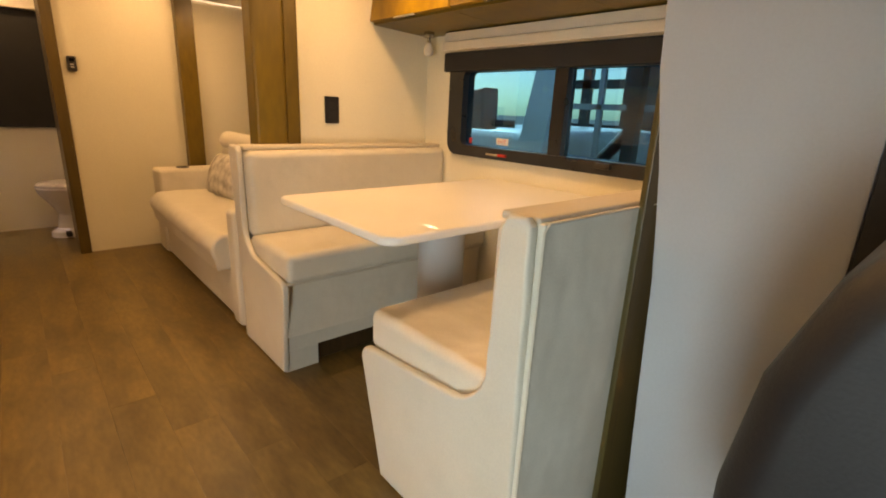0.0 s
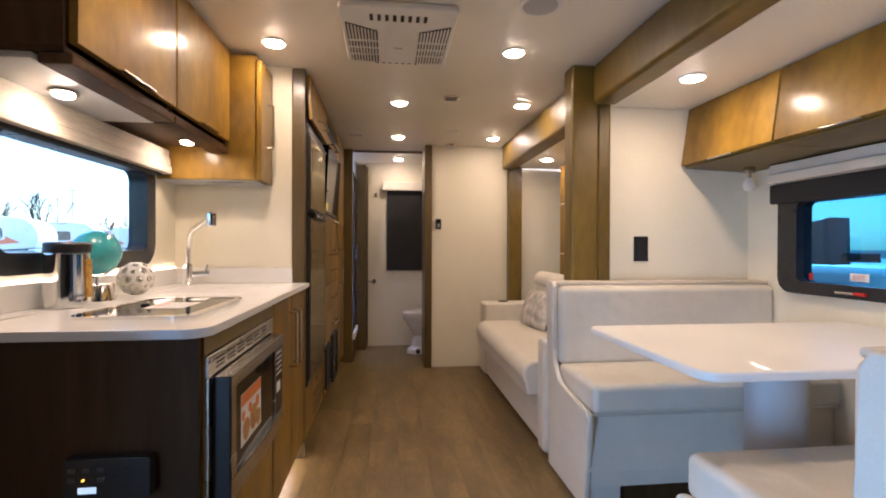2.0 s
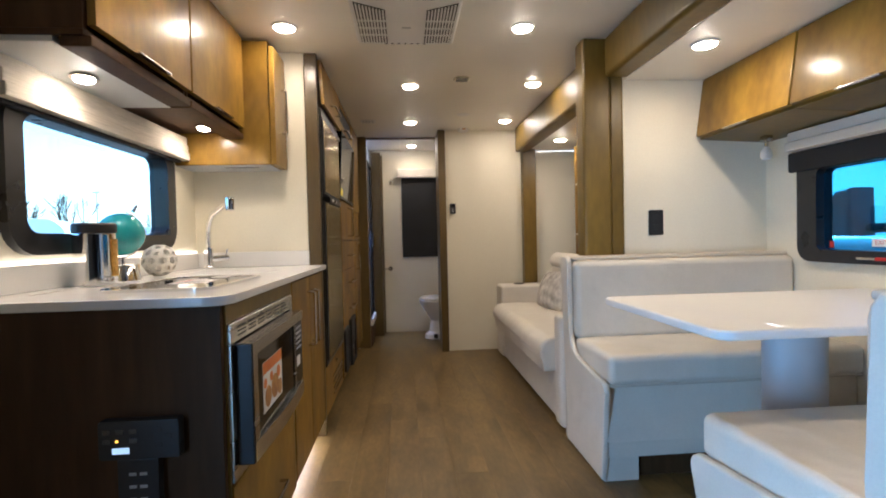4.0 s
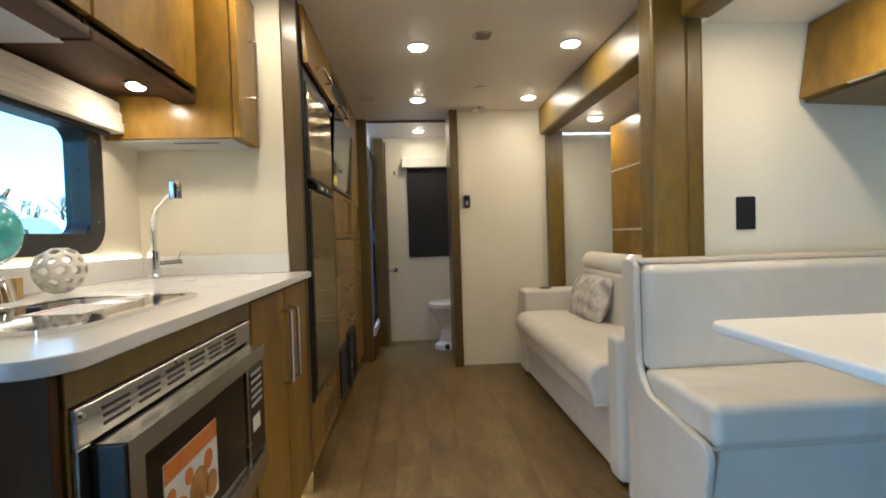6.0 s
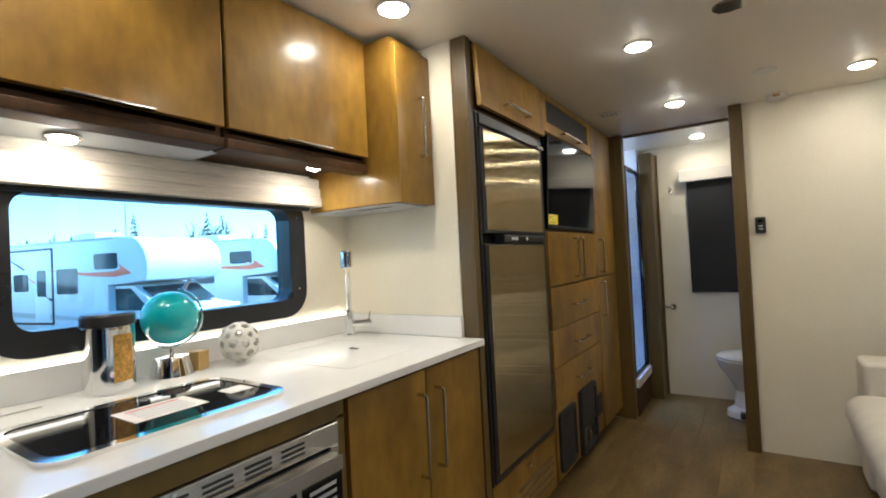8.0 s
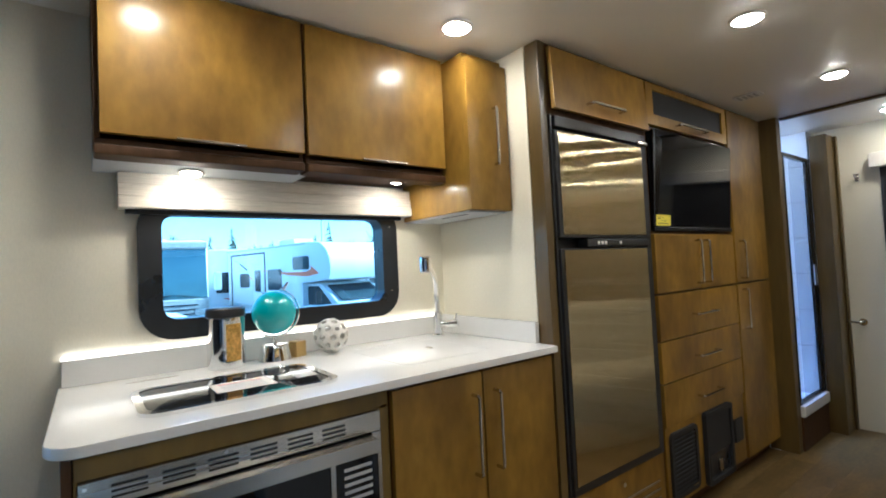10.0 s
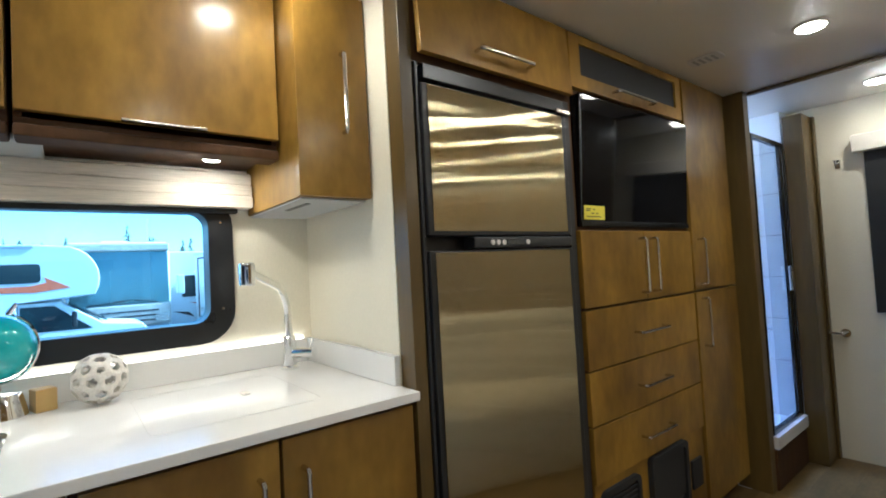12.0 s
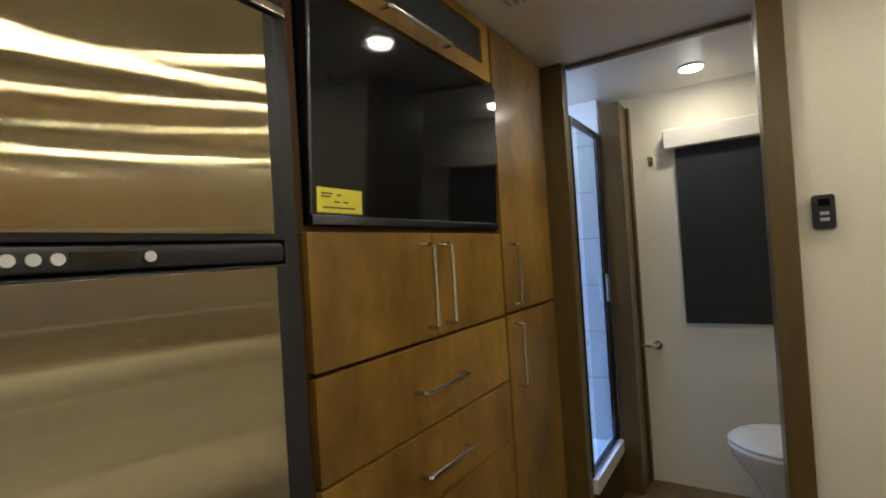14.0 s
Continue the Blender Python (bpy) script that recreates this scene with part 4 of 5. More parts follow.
Z = 0.9225
jar = thing("canister", -0.735, 1.885, Z, "chrome storage canister with a black lid and a pasta window", "canister")
part("body", lathe(bmesh.new(), -0.735, 1.885, [(0.055, Z), (0.0585, Z + 0.004), (0.0585, Z + 0.160), (0.057, Z + 0.166)], 36), CHROME, jar)
part("lid", lathe(bmesh.new(), -0.735, 1.885, [(0.056, Z + 0.167), (0.0605, Z + 0.169), (0.0605, Z + 0.193), (0.056, Z + 0.199), (0.02, Z + 0.200)], 36), BLACK, jar, "black plastic lid")
wbm = bmesh.new()
ang = [radians(-12 + 9 * k) for k in range(6)]
lo_r = [wbm.verts.new((-0.735 + 0.0607 * math.cos(a), 1.885 + 0.0607 * math.sin(a), Z + 0.03)) for a in ang]
hi_r = [wbm.verts.new((-0.735 + 0.0607 * math.cos(a), 1.885 + 0.0607 * math.sin(a), Z + 0.147)) for a in ang]
for k in range(5):
    wbm.faces.new((lo_r[k], lo_r[k + 1], hi_r[k + 1], hi_r[k]))
bmesh.ops.solidify(wbm, geom=wbm.faces[:], thickness=0.004)
part("pasta_window", wbm, PASTA, jar, "window full of yellow pasta")

gl = thing("globe", -0.745, 2.045, Z, "small teal desk globe in a chrome arc on a round base", "globe")
part("base", lathe(bmesh.new(), -0.745, 2.045, [(0.056, Z), (0.057, Z + 0.005), (0.046, Z + 0.055), (0.043, Z + 0.058), (0.012, Z + 0.06)], 32), CHROME, gl)
part("stem", C((-0.745, 2.045, Z + 0.058), (-0.745, 2.045, Z + 0.085), 0.008), CHROME, gl)
sp = bmesh.new()
bmesh.ops.create_uvsphere(sp, u_segments=36, v_segments=20, radius=0.075, matrix=Matrix.Translation((-0.745, 2.045, 1.088)))
part("sphere", sp, TEAL, gl, "glossy teal sphere")
dirv = Vector((0.35, 0.94, 0))
part("meridian", tube(bmesh.new(), [Vector((-0.745, 2.045, 1.088)) + 0.083 * (math.cos(radians(a)) * dirv + math.sin(radians(a)) * Vector((0, 0, 1))) for a in range(-115, 76, 10)], 0.0035, 8), CHROME, gl)
part("finial", C((-0.715, 2.07, 1.168), (-0.710, 2.085, 1.192), 0.007, 0.004), CHROME, gl)
lone("gift_box", slab([(-0.775, 2.10), (-0.73, 2.115), (-0.745, 2.155), (-0.79, 2.14)], "z", Z, Z + 0.055, 0.002), surface("gold_card", (0.42, 0.27, 0.08), (0.52, 0.36, 0.12), 0.4, scale=12), "small gold card box behind the globe", "box")

# openwork ball: ribs round the cells of a dual sphere
src = bmesh.new()
bmesh.ops.create_icosphere(src, subdivisions=2, radius=0.064)
src.verts.ensure_lookup_table()
ball = bmesh.new()
cent = {f.index: ball.verts.new(f.calc_center_median().normalized() * 0.064) for f in src.faces}
for v in src.verts:
    n_ = v.co.normalized()
    t_ = n_.orthogonal()
    s_ = n_.cross(t_)
    fs = sorted(v.link_faces, key=lambda f: math.atan2(f.calc_center_median().dot(s_), f.calc_center_median().dot(t_)))
    ball.faces.new([cent[f.index] for f in fs])
src.free()
ball.normal_update()
got = bmesh.ops.inset_individual(ball, faces=ball.faces[:], thickness=0.0092)
bmesh.ops.delete(ball, geom=[f for f in ball.faces if len(f.verts) >= 5], context="FACES_ONLY")
bmesh.ops.recalc_face_normals(ball, faces=ball.faces)
bmesh.ops.solidify(ball, geom=ball.faces[:], thickness=0.009)
bmesh.ops.translate(ball, verts=ball.verts, vec=(-0.715, 2.24, Z + 0.0645))
lone("ceramic_ball", ball, STONE, "chalky white openwork ceramic ball on the worktop", "ornament")

fc = thing("faucet", -0.725, 2.735, Z, "tall chrome kitchen faucet with an angled spout and side lever", "faucet")
part("base", lathe(bmesh.new(), -0.725, 2.735, [(0.027, Z), (0.027, Z + 0.008), (0.021, Z + 0.012), (0.021, Z + 0.10), (0.017, Z + 0.105)]), CHROME, fc)
part("spout", tube(bmesh.new(), [(-0.725, 2.735, Z + 0.10), (-0.724, 2.733, 1.095), (-0.719, 2.728, 1.13), (-0.705, 2.713, 1.165), (-0.680, 2.688, 1.19), (-0.585, 2.59, 1.230), (-0.557, 2.567, 1.234)], 0.0125, 14), CHROME, fc)
part("spray_head", lathe(bmesh.new(), -0.556, 2.565, [(0.018, 1.20), (0.021, 1.205), (0.022, 1.255), (0.018, 1.262)]), CHROME, fc)
lev = part("lever_body", C((-0.720, 2.74, 0.972), (-0.648, 2.785, 0.976), 0.015), CHROME, fc)
part("lever_pin", C((-0.660, 2.778, 0.985), (-0.652, 2.785, 1.02), 0.004), CHROME, lev)
lone("sink_cover", ring(rounded(-0.70, -0.30, 2.30, 2.66, 0.03), rounded(-0.6985, -0.3015, 2.3015, 2.6585, 0.029), "z", Z, Z + 0.0006), QUARTZ, "flush white sink cover outline in the worktop", "sink cover")
lone("drain_slot", slab(rounded(-0.53, -0.49, 2.525, 2.545, 0.009), "z", Z, Z + 0.002), NICKEL, "small oval finger pull in the sink cover", "pull")
lone("cutting_line", B(-0.735, -0.729, 1.61, 1.745, Z, Z + 0.0015, 0), NICKEL, "slim metal slot at the back of the worktop", "vent")
part("label", B(-0.43, -0.375, 1.99, 2.05, 0.9292, 0.9298, 0), PAPER, lid)
part("knob", C((-0.50, 1.86, 0.929), (-0.50, 1.86, 0.935), 0.012), BLACK, lid)
for k in range(5):
    part("print_line", B(-0.455 + 0.018 * k, -0.448 + 0.018 * k, 1.80, 1.91, 0.9299, 0.9302, 0), RED if k == 0 else GREY_PAINT, lid)

# sticker on the microwave
stk = part("sticker", B(-0.1469, -0.1463, 1.62, 1.815, 0.575, 0.715, 0), PAPER, door, "orange food-photo sticker")
part("band", B(-0.1462, -0.1458, 1.621, 1.814, 0.682, 0.714, 0), ORANGE, stk)
for yy, zz, rr in ((1.665, 0.612, 0.030), (1.735, 0.622, 0.036), (1.785, 0.605, 0.024), (1.64, 0.655, 0.014), (1.70, 0.660, 0.014), (1.775, 0.655, 0.018)):
    part("picture_spot", C((-0.1462, yy, zz), (-0.1455, yy, zz), rr, n=20), BROWN if rr > 0.02 else ORANGE, stk)
part("badge", B(-0.1459, -0.1454, 2.02, 2.07, 0.60, 0.635, 0), PAPER, mw)
for k in range(5):
    part("keypad_strip", B(-0.1459, -0.1455, 2.015, 2.09, 0.66 + 0.018 * k, 0.668 + 0.018 * k, 0), GREY_PAINT, mw)

# control panel on the cabinet end
ctl = thing("control_panel", -0.385, 1.477, 0.2, "black control panel with buttons on the cabinet end", "control panel")
panel = part("keypad", slab(rounded(-0.475, -0.292, 0.545, 0.637, 0.008), "y", 1.448, 1.477, 0.003), BLACK, ctl)
part("column", B(-0.437, -0.343, 1.453, 1.477, 0.20, 0.543), BLACK, ctl)
for bx, bz in ((-0.455, 0.612), (-0.425, 0.612), (-0.395, 0.612), (-0.455, 0.590), (-0.395, 0.590), (-0.34, 0.615), (-0.36, 0.598), (-0.318, 0.598), (-0.34, 0.578)):
    part("button", B(bx - 0.009, bx + 0.009, 1.4465, 1.4482, bz - 0.006, bz + 0.006, 0.001), DARK_METAL if bx < -0.38 else BLACK, panel)
part("display", B(-0.443, -0.405, 1.4465, 1.4482, 0.560, 0.574, 0), glowing("display_glow", (0.55, 0.75, 0.9), 0.25), panel, "small lit display")
part("pilot_light", C((-0.432, 1.4482, 0.590), (-0.432, 1.4460, 0.590), 0.003, n=8), glowing("amber_pilot", (1.0, 0.45, 0.05), 0.8), panel)
for k in range(5):
    for bx in (-0.402, -0.378):
        part("button", B(bx - 0.008, bx + 0.008, 1.4515, 1.4532, 0.505 - 0.03 * k, 0.512 - 0.03 * k, 0), GREY_PAINT, ctl)

lone("led_strip", B(-0.285, -0.279, 1.60, 2.84, 0.070, 0.080, 0), glowing("toe_kick_led", (1.0, 0.88, 0.70), 16.0), "glowing LED strip under the base cabinet", "led strip")

# ---- wall and ceiling fittings ----
th = thing("thermostat", 0.716, YB, 1.26, "black wall thermostat with a small display", "thermostat")
part("case", slab(rounded(0.667, 0.719, 1.27, 1.365, 0.008), "y", YB - 0.022, YB - 0.001, 0.003), BLACK, th)
part("display", B(0.680, 0.707, YB - 0.0232, YB - 0.0218, 1.333, 1.353, 0), BLACK_GLASS, th)
for k in range(2):
    part("button", B(0.683, 0.704, YB - 0.024, YB - 0.0218, 1.291 + 0.017 * k, 1.300 + 0.017 * k, 0.001), GREY_PAINT, th)
oc2 = thing("wall_outlet", 1.565, 2.675, 1.03, "black duplex outlet on the slide-out end wall", "outlet")
part("plate", slab(rounded(1.517, 1.595, 1.039, 1.169, 0.006), "y", 2.667, 2.674, 0.002), BLACK, oc2)
for zz in (1.080, 1.128):
    part("socket", B(1.539, 1.573, 2.6662, 2.6672, zz - 0.016, zz + 0.016, 0.0004), BLACK, oc2)

sm = thing("smoke_detector", 0.80, 4.62, 2.0, "white alarm at the top of the partition", "alarm")
part("case", lathe(bmesh.new(), 0.80, 4.60, [(0.05, ZC - 0.001), (0.05, ZC - 0.022), (0.042, ZC - 0.028)]), WHITE_PLASTIC, sm)
part("grille", B(0.785, 0.815, 4.546, 4.551, ZC - 0.02, ZC - 0.008, 0.001), BROWN, sm)
vt = thing("ceiling_vent", 0.627, 3.25, 2.03, "round slotted grey vent in the ceiling", "vent")
part("disc", lathe(bmesh.new(), 0.627, 3.25, [(0.052, ZC - 0.001), (0.052, ZC - 0.005), (0.045, ZC - 0.008)]), NICKEL, vt)
for k in range(5):
    part("slot", B(0.591, 0.663, 3.215 + 0.016 * k, 3.221 + 0.016 * k, ZC - 0.0095, ZC - 0.0078, 0), BLACK, vt)
v3 = thing("ceiling_vent", 0.74, 4.10, 2.03, "flat white round cover on the ceiling", "vent")
part("disc", lathe(bmesh.new(), 0.74, 4.10, [(0.05, ZC - 0.001), (0.05, ZC - 0.004), (0.044, ZC - 0.006)]), WHITE_PLASTIC, v3)
v4 = thing("ceiling_vent", -0.04, 4.30, 2.03, "white slotted ceiling register near the tall units", "vent")
part("plate", slab(rounded(-0.10, 0.03, 4.26, 4.36, 0.03), "z", ZC - 0.006, ZC - 0.001), WHITE_PLASTIC, v4)
for k in range(4):
    part("slot", B(-0.08 + 0.025 * k, -0.068 + 0.025 * k, 4.28, 4.34, ZC - 0.0075, ZC - 0.0058, 0), GREY_PAINT, v4)
spk = thing("ceiling_speaker", 0.813, 2.076, 2.03, "round white ceiling speaker", "speaker")
part("rim", lathe(bmesh.new(), 0.813, 2.076, [(0.085, ZC - 0.001), (0.084, ZC - 0.008), (0.072, ZC - 0.010)]), WHITE_PLASTIC, spk)
part("grille", lathe(bmesh.new(), 0.813, 2.076, [(0.071, ZC - 0.0095), (0.05, ZC - 0.0125), (0.01, ZC - 0.0135)]), GREY_PAINT, spk)

ac = thing("air_conditioner", 0.28, 2.4, 2.0, "white ceiling air conditioner with two dark slatted grilles", "air conditioner")
part("shell", slab(rounded(0.045, 0.512, 2.12, 2.675, 0.03), "z", 2.012, ZC - 0.001, 0.010, 3), WHITE_PLASTIC, ac)


def grille_half(mirror):
    """A tapered field of slots: long bars across a dark recess."""
    X = lambda u: 0.2785 + mirror * u
    base_ = slab([(X(0.088), 2.315), (X(0.216), 2.25), (X(0.212), 2.64), (X(0.088), 2.645)][::int(-mirror)], "z", 2.0105, 2.0125)
    g_ = part("grille", base_, BLACK, ac, "dark grille recess")
    for k in range(9):
        u = 0.094 + 0.0135 * k
        y_near = 2.314 - 0.0066 * k
        part("bar", B(min(X(u), X(u + 0.007)), max(X(u), X(u + 0.007)), y_near, 2.642, 2.0065, 2.0108, 0), WHITE_PLASTIC, g_)
    for k in range(3):
        part("cross_bar", B(min(X(0.088), X(0.213)), max(X(0.088), X(0.213)), 2.405 + 0.072 * k, 2.413 + 0.072 * k, 2.006, 2.0108, 0), WHITE_PLASTIC, g_)


grille_half(1)
grille_half(-1)
for k in range(8):
    part("air_slot", B(0.163 + 0.0305 * k, 0.177 + 0.0305 * k, 2.175, 2.225, 2.0108, 2.0125, 0), BLACK, ac)
for k in range(7):
    part("air_slot", B(0.175 + 0.031 * k, 0.19 + 0.031 * k, 2.655, 2.663, 2.0108, 2.0125, 0), BLACK, ac)
part("badge", B(0.26, 0.30, 2.475, 2.49, 2.0108, 2.0125, 0), GREY_PAINT, ac)

# reading lamp at the overhead cabinet
rl = thing("reading_light", 2.04, 2.51, 1.40, "unlit frosted glass reading light under the overhead cabinet", "lamp")
part("mount", B(2.02, 2.06, 2.49, 2.53, 1.485, 1.517, 0.004), NICKEL, rl)
part("neck", C((2.04, 2.51, 1.485), (2.04, 2.51, 1.462), 0.010), NICKEL, rl)
part("shade", lathe(bmesh.new(), 2.04, 2.51, [(0.010, 1.462), (0.024, 1.44), (0.026, 1.415), (0.018, 1.40)]), surface("frosted_white_glass", (0.62, 0.60, 0.56), (0.70, 0.68, 0.64), 0.3), rl, "frosted white glass shade")

# window fittings
part("exit_label", B(XS + 0.008, XS + 0.0095, 2.03, 2.11, 0.972, 1.005, 0), PAPER, w2, "small white exit sticker")
txt = bpy.data.curves.new("exit_text", "FONT")
txt.body, txt.size, txt.align_x, txt.align_y = "EXIT", 0.026, "CENTER", "CENTER"
tm = bpy.data.objects.new("exit_text", txt)
scene.collection.objects.link(tm)
bpy.context.view_layer.update()
letters = bpy.data.meshes.new_from_object(tm.evaluated_get(bpy.context.evaluated_depsgraph_get()))
bpy.data.objects.remove(tm)
letters.materials.append(RED)
lt = new("exit_text", letters)
lt.matrix_world = pose(XS + 0.0072, 2.07, 0.988, 90, 0, -90)
keep = lt.matrix_world.copy()
lt.parent = w2
lt.matrix_basis = Matrix.Translation(-Vector(w2.location)) @ keep
latch = part("latch", B(XS - 0.045, XS - 0.031, 2.00, 2.13, 0.918, 0.930, 0.003), NICKEL, w2, "chrome and red egress latch")
part("latch_tip", B(XS - 0.046, XS - 0.030, 2.00, 2.05, 0.917, 0.931, 0.003), RED, latch)
part("latch_mark", B(XS + 0.006, XS + 0.0095, 2.285, 2.305, 0.965, 0.995, 0), RED, w2)
part("crank", B(XS - 0.055, XS - 0.031, 1.43, 1.50, 0.925, 0.95, 0.006), BLACK, w2)
for zz in (1.13, 1.40):
    part("screw", C((XL + 0.026, 2.562, zz), (XL + 0.0275, 2.562, zz), 0.0035, n=8), NICKEL, win)

# pillow and sofa details
PATTERN = surface("scroll_print_fabric", (0.30, 0.27, 0.23), (0.66, 0.62, 0.55), 0.8, scale=16, grain=0.1, grain_scale=200, bump=0.2, detail=1.0)
pw = bmesh.new()
NP = 14
grid = {}
for side in (1, -1):
    for i in range(NP + 1):
        for j in range(NP + 1):
            u, v = i / NP * 2 - 1, j / NP * 2 - 1
            edge = max(0.0, (1 - u * u) * (1 - v * v)) ** 0.45
            pinch = 1 - 0.07 * (u * u * v * v) ** 0.5
            if edge < 1e-6 and side < 0:
                grid[side, i, j] = grid[1, i, j]
            else:
                grid[side, i, j] = pw.verts.new((side * 0.075 * edge, u * 0.24 * pinch, v * 0.155 * pinch))
    for i in range(NP):
        for j in range(NP):
            q = [grid[side, i, j], grid[side, i + 1, j], grid[side, i + 1, j + 1], grid[side, i, j + 1]]
            pw.faces.new(q if side > 0 else q[::-1])
bmesh.ops.recalc_face_normals(pw, faces=pw.faces)
bmesh.ops.transform(pw, matrix=pose(1.41, 3.95, 0.615, 0, 20, 6), verts=pw.verts)
lone("throw_pillow", pw, PATTERN, "square grey and cream scroll-print pillow on the sofa", "pillow")

# ---- outside ----
GELCOAT = surface("white_gelcoat", (0.70, 0.71, 0.72), (0.77, 0.78, 0.79), 0.25, scale=1.0)
TYRE = surface("tyre_rubber", (0.012, 0.012, 0.012), (0.02, 0.02, 0.02), 0.8, scale=8)
# Paler teal than COACH_GLASS: part of the sky's reflection is put into the colour.
SKY_GLASS = surface("sky_toned_coach_glass", (0.10, 0.16, 0.18), (0.14, 0.21, 0.23), 0.12, metal=0.6, scale=1)
COACH_GLASS = surface("dark_coach_glass", (0.02, 0.03, 0.035), (0.03, 0.045, 0.05), 0.08, scale=1)
ASPHALT = surface("asphalt", (0.05, 0.05, 0.05), (0.07, 0.07, 0.07), 0.9, grain=0.2, grain_scale=3, scale=0.2)
LEAF = surface("dark_conifer_needles", (0.030, 0.045, 0.022), (0.055, 0.075, 0.035), 0.8, scale=2)
BARK = surface("brown_bark", (0.08, 0.055, 0.04), (0.12, 0.09, 0.06), 0.9, scale=6)
G = -0.9
setting("wall_skirt", boxes((XB - 0.05, XB - 0.01, YC, YR, G, -0.06), (XS, XS + 0.04, YC, YR, G, -0.06), (XB - 0.05, XS + 0.04, YC - 0.05, YC, G, -0.06), (XB - 0.05, XS + 0.04, YR, YR + 0.05, G, -0.06)), BLACK)
setting("ground", B(-400, 400, -400, 400, G - 0.1, G, 0), ASPHALT, "grey asphalt sales lot")


def wheel(parent, x, y, side):
    w = part("wheel", C((x, y, G + 0.38), (x + side * 0.22, y, G + 0.38), 0.38, n=24), TYRE, parent)
    part("rim", C((x + side * 0.20, y, G + 0.38), (x + side * 0.225, y, G + 0.38), 0.22, n=18), NICKEL, w)


def motorhome(x, y, label):
    """A cab-over motorhome along y with its nose at y; its near side at x."""
    t = thing("motorhome", x - 1.2, y - 3, G, label, "motorhome", "parked motorhomes")
    prof = [(-6.6, 0.45), (-6.6, 3.05), (-1.2, 3.10)] + [(-0.75 + 0.75 * math.cos(radians(a)), 2.30 + 0.78 * math.sin(radians(a))) for a in range(75, -31, -15)] + [(-0.5, 1.86), (-1.5, 1.80), (-1.5, 0.45)]
    part("house", slab([(y + u, G + v) for u, v in prof], "x", x - 2.4, x, 0.05), GELCOAT, t)
    cab_prof = [(-1.5, 0.55), (-1.5, 1.79), (-0.75, 1.78), (0.05, 1.22), (0.85, 1.12), (0.98, 0.95), (1.0, 0.5)]
    part("cab", slab([(y + u, G + v) for u, v in cab_prof], "x", x - 2.15, x - 0.18, 0.05), GELCOAT, t)
    part("windscreen", slab([(y - 0.62, G + 1.70), (y + 0.10, G + 1.26), (y + 0.13, G + 1.28), (y - 0.59, G + 1.73)], "x", x - 2.0, x - 0.32), COACH_GLASS, t)
    part("cab_window", slab([(y - 1.45, G + 1.12), (y - 1.45, G + 1.70), (y - 0.86, G + 1.70), (y - 0.16, G + 1.12)], "x", x - 0.182, x - 0.172), COACH_GLASS, t)
    for u0, u1, v0, v1 in ((-2.0, -1.08, 2.24, 2.66), (-3.6, -2.7, 1.6, 2.3), (-5.6, -4.9, 1.7, 2.2)):
        part("window", slab(rounded(y + u0, y + u1, G + v0, G + v1, 0.08), "x", x - 0.002, x + 0.012), COACH_GLASS, t)
    part("door", slab(rounded(y - 4.6, y - 3.95, G + 0.6, G + 2.45, 0.05), "x", x - 0.001, x + 0.008), WHITE_PLASTIC, t)
    part("swoosh", slab([(y - 4.6, G + 2.34), (y - 2.2, G + 2.07), (y - 1.2, G + 2.02), (y - 0.55, G + 2.10), (y - 1.02, G + 2.36), (y - 0.98, G + 2.24), (y - 1.25, G + 2.17), (y - 2.3, G + 2.17)], "x", x - 0.001, x + 0.006), SWOOSH, t, "orange-red swoosh graphic")
    part("stripe", slab([(y - 6.5, G + 1.0), (y - 2.2, G + 0.85), (y - 2.2, G + 0.95), (y - 6.5, G + 1.15)], "x", x - 0.001, x + 0.006), GREY_PAINT, t)
    part("slide_seal", ring(rounded(y - 6.3, y - 3.75, G + 0.75, G + 2.92, 0.03), rounded(y - 6.24, y - 3.81, G + 0.81, G + 2.86, 0.02), "x", x - 0.001, x + 0.02), BLACK, t, "black slide-out seal")
    part("roof_rail", B(x - 0.05, x + 0.03, y - 6.6, y - 1.2, G + 3.02, G + 3.08, 0.01), GREY_PAINT, t)
    for k in range(3):
        u = -5.9 + 0.62 * k
        part("graphic", slab([(y + u, G + 2.70 - 0.45 * k), (y + u + 0.85, G + 2.36 - 0.45 * k), (y + u + 0.80, G + 2.31 - 0.45 * k)], "x", x - 0.001, x + 0.008), SWOOSH if k == 1 else COACH_GLASS, t)
    part("door_window", slab(rounded(y - 4.48, y - 4.08, G + 1.55, G + 2.30, 0.06), "x", x + 0.007, x + 0.016), COACH_GLASS, t)
    part("underside", B(x - 2.3, x - 0.1, y - 6.5, y - 1.55, G + 0.42, G + 0.449, 0), BLACK, t)
    part("roof_unit", B(x - 1.6, x - 0.8, y - 4.2, y - 3.2, G + 3.09, G + 3.36, 0.05), WHITE_PLASTIC, t)
    part("mirror", B(x + 0.0, x + 0.18, y - 0.55, y - 0.45, G + 1.20, G + 1.55, 0.03), BLACK, t)
    part("bumper", B(x - 2.15, x - 0.18, y + 0.92, y + 1.08, G + 0.45, G + 0.68, 0.03), GREY_PAINT, t)
    for u in (-5.0, 0.0):
        wheel(t, x - 0.35, y + u, 1)
        wheel(t, x - 2.05, y + u, -1)
    return t


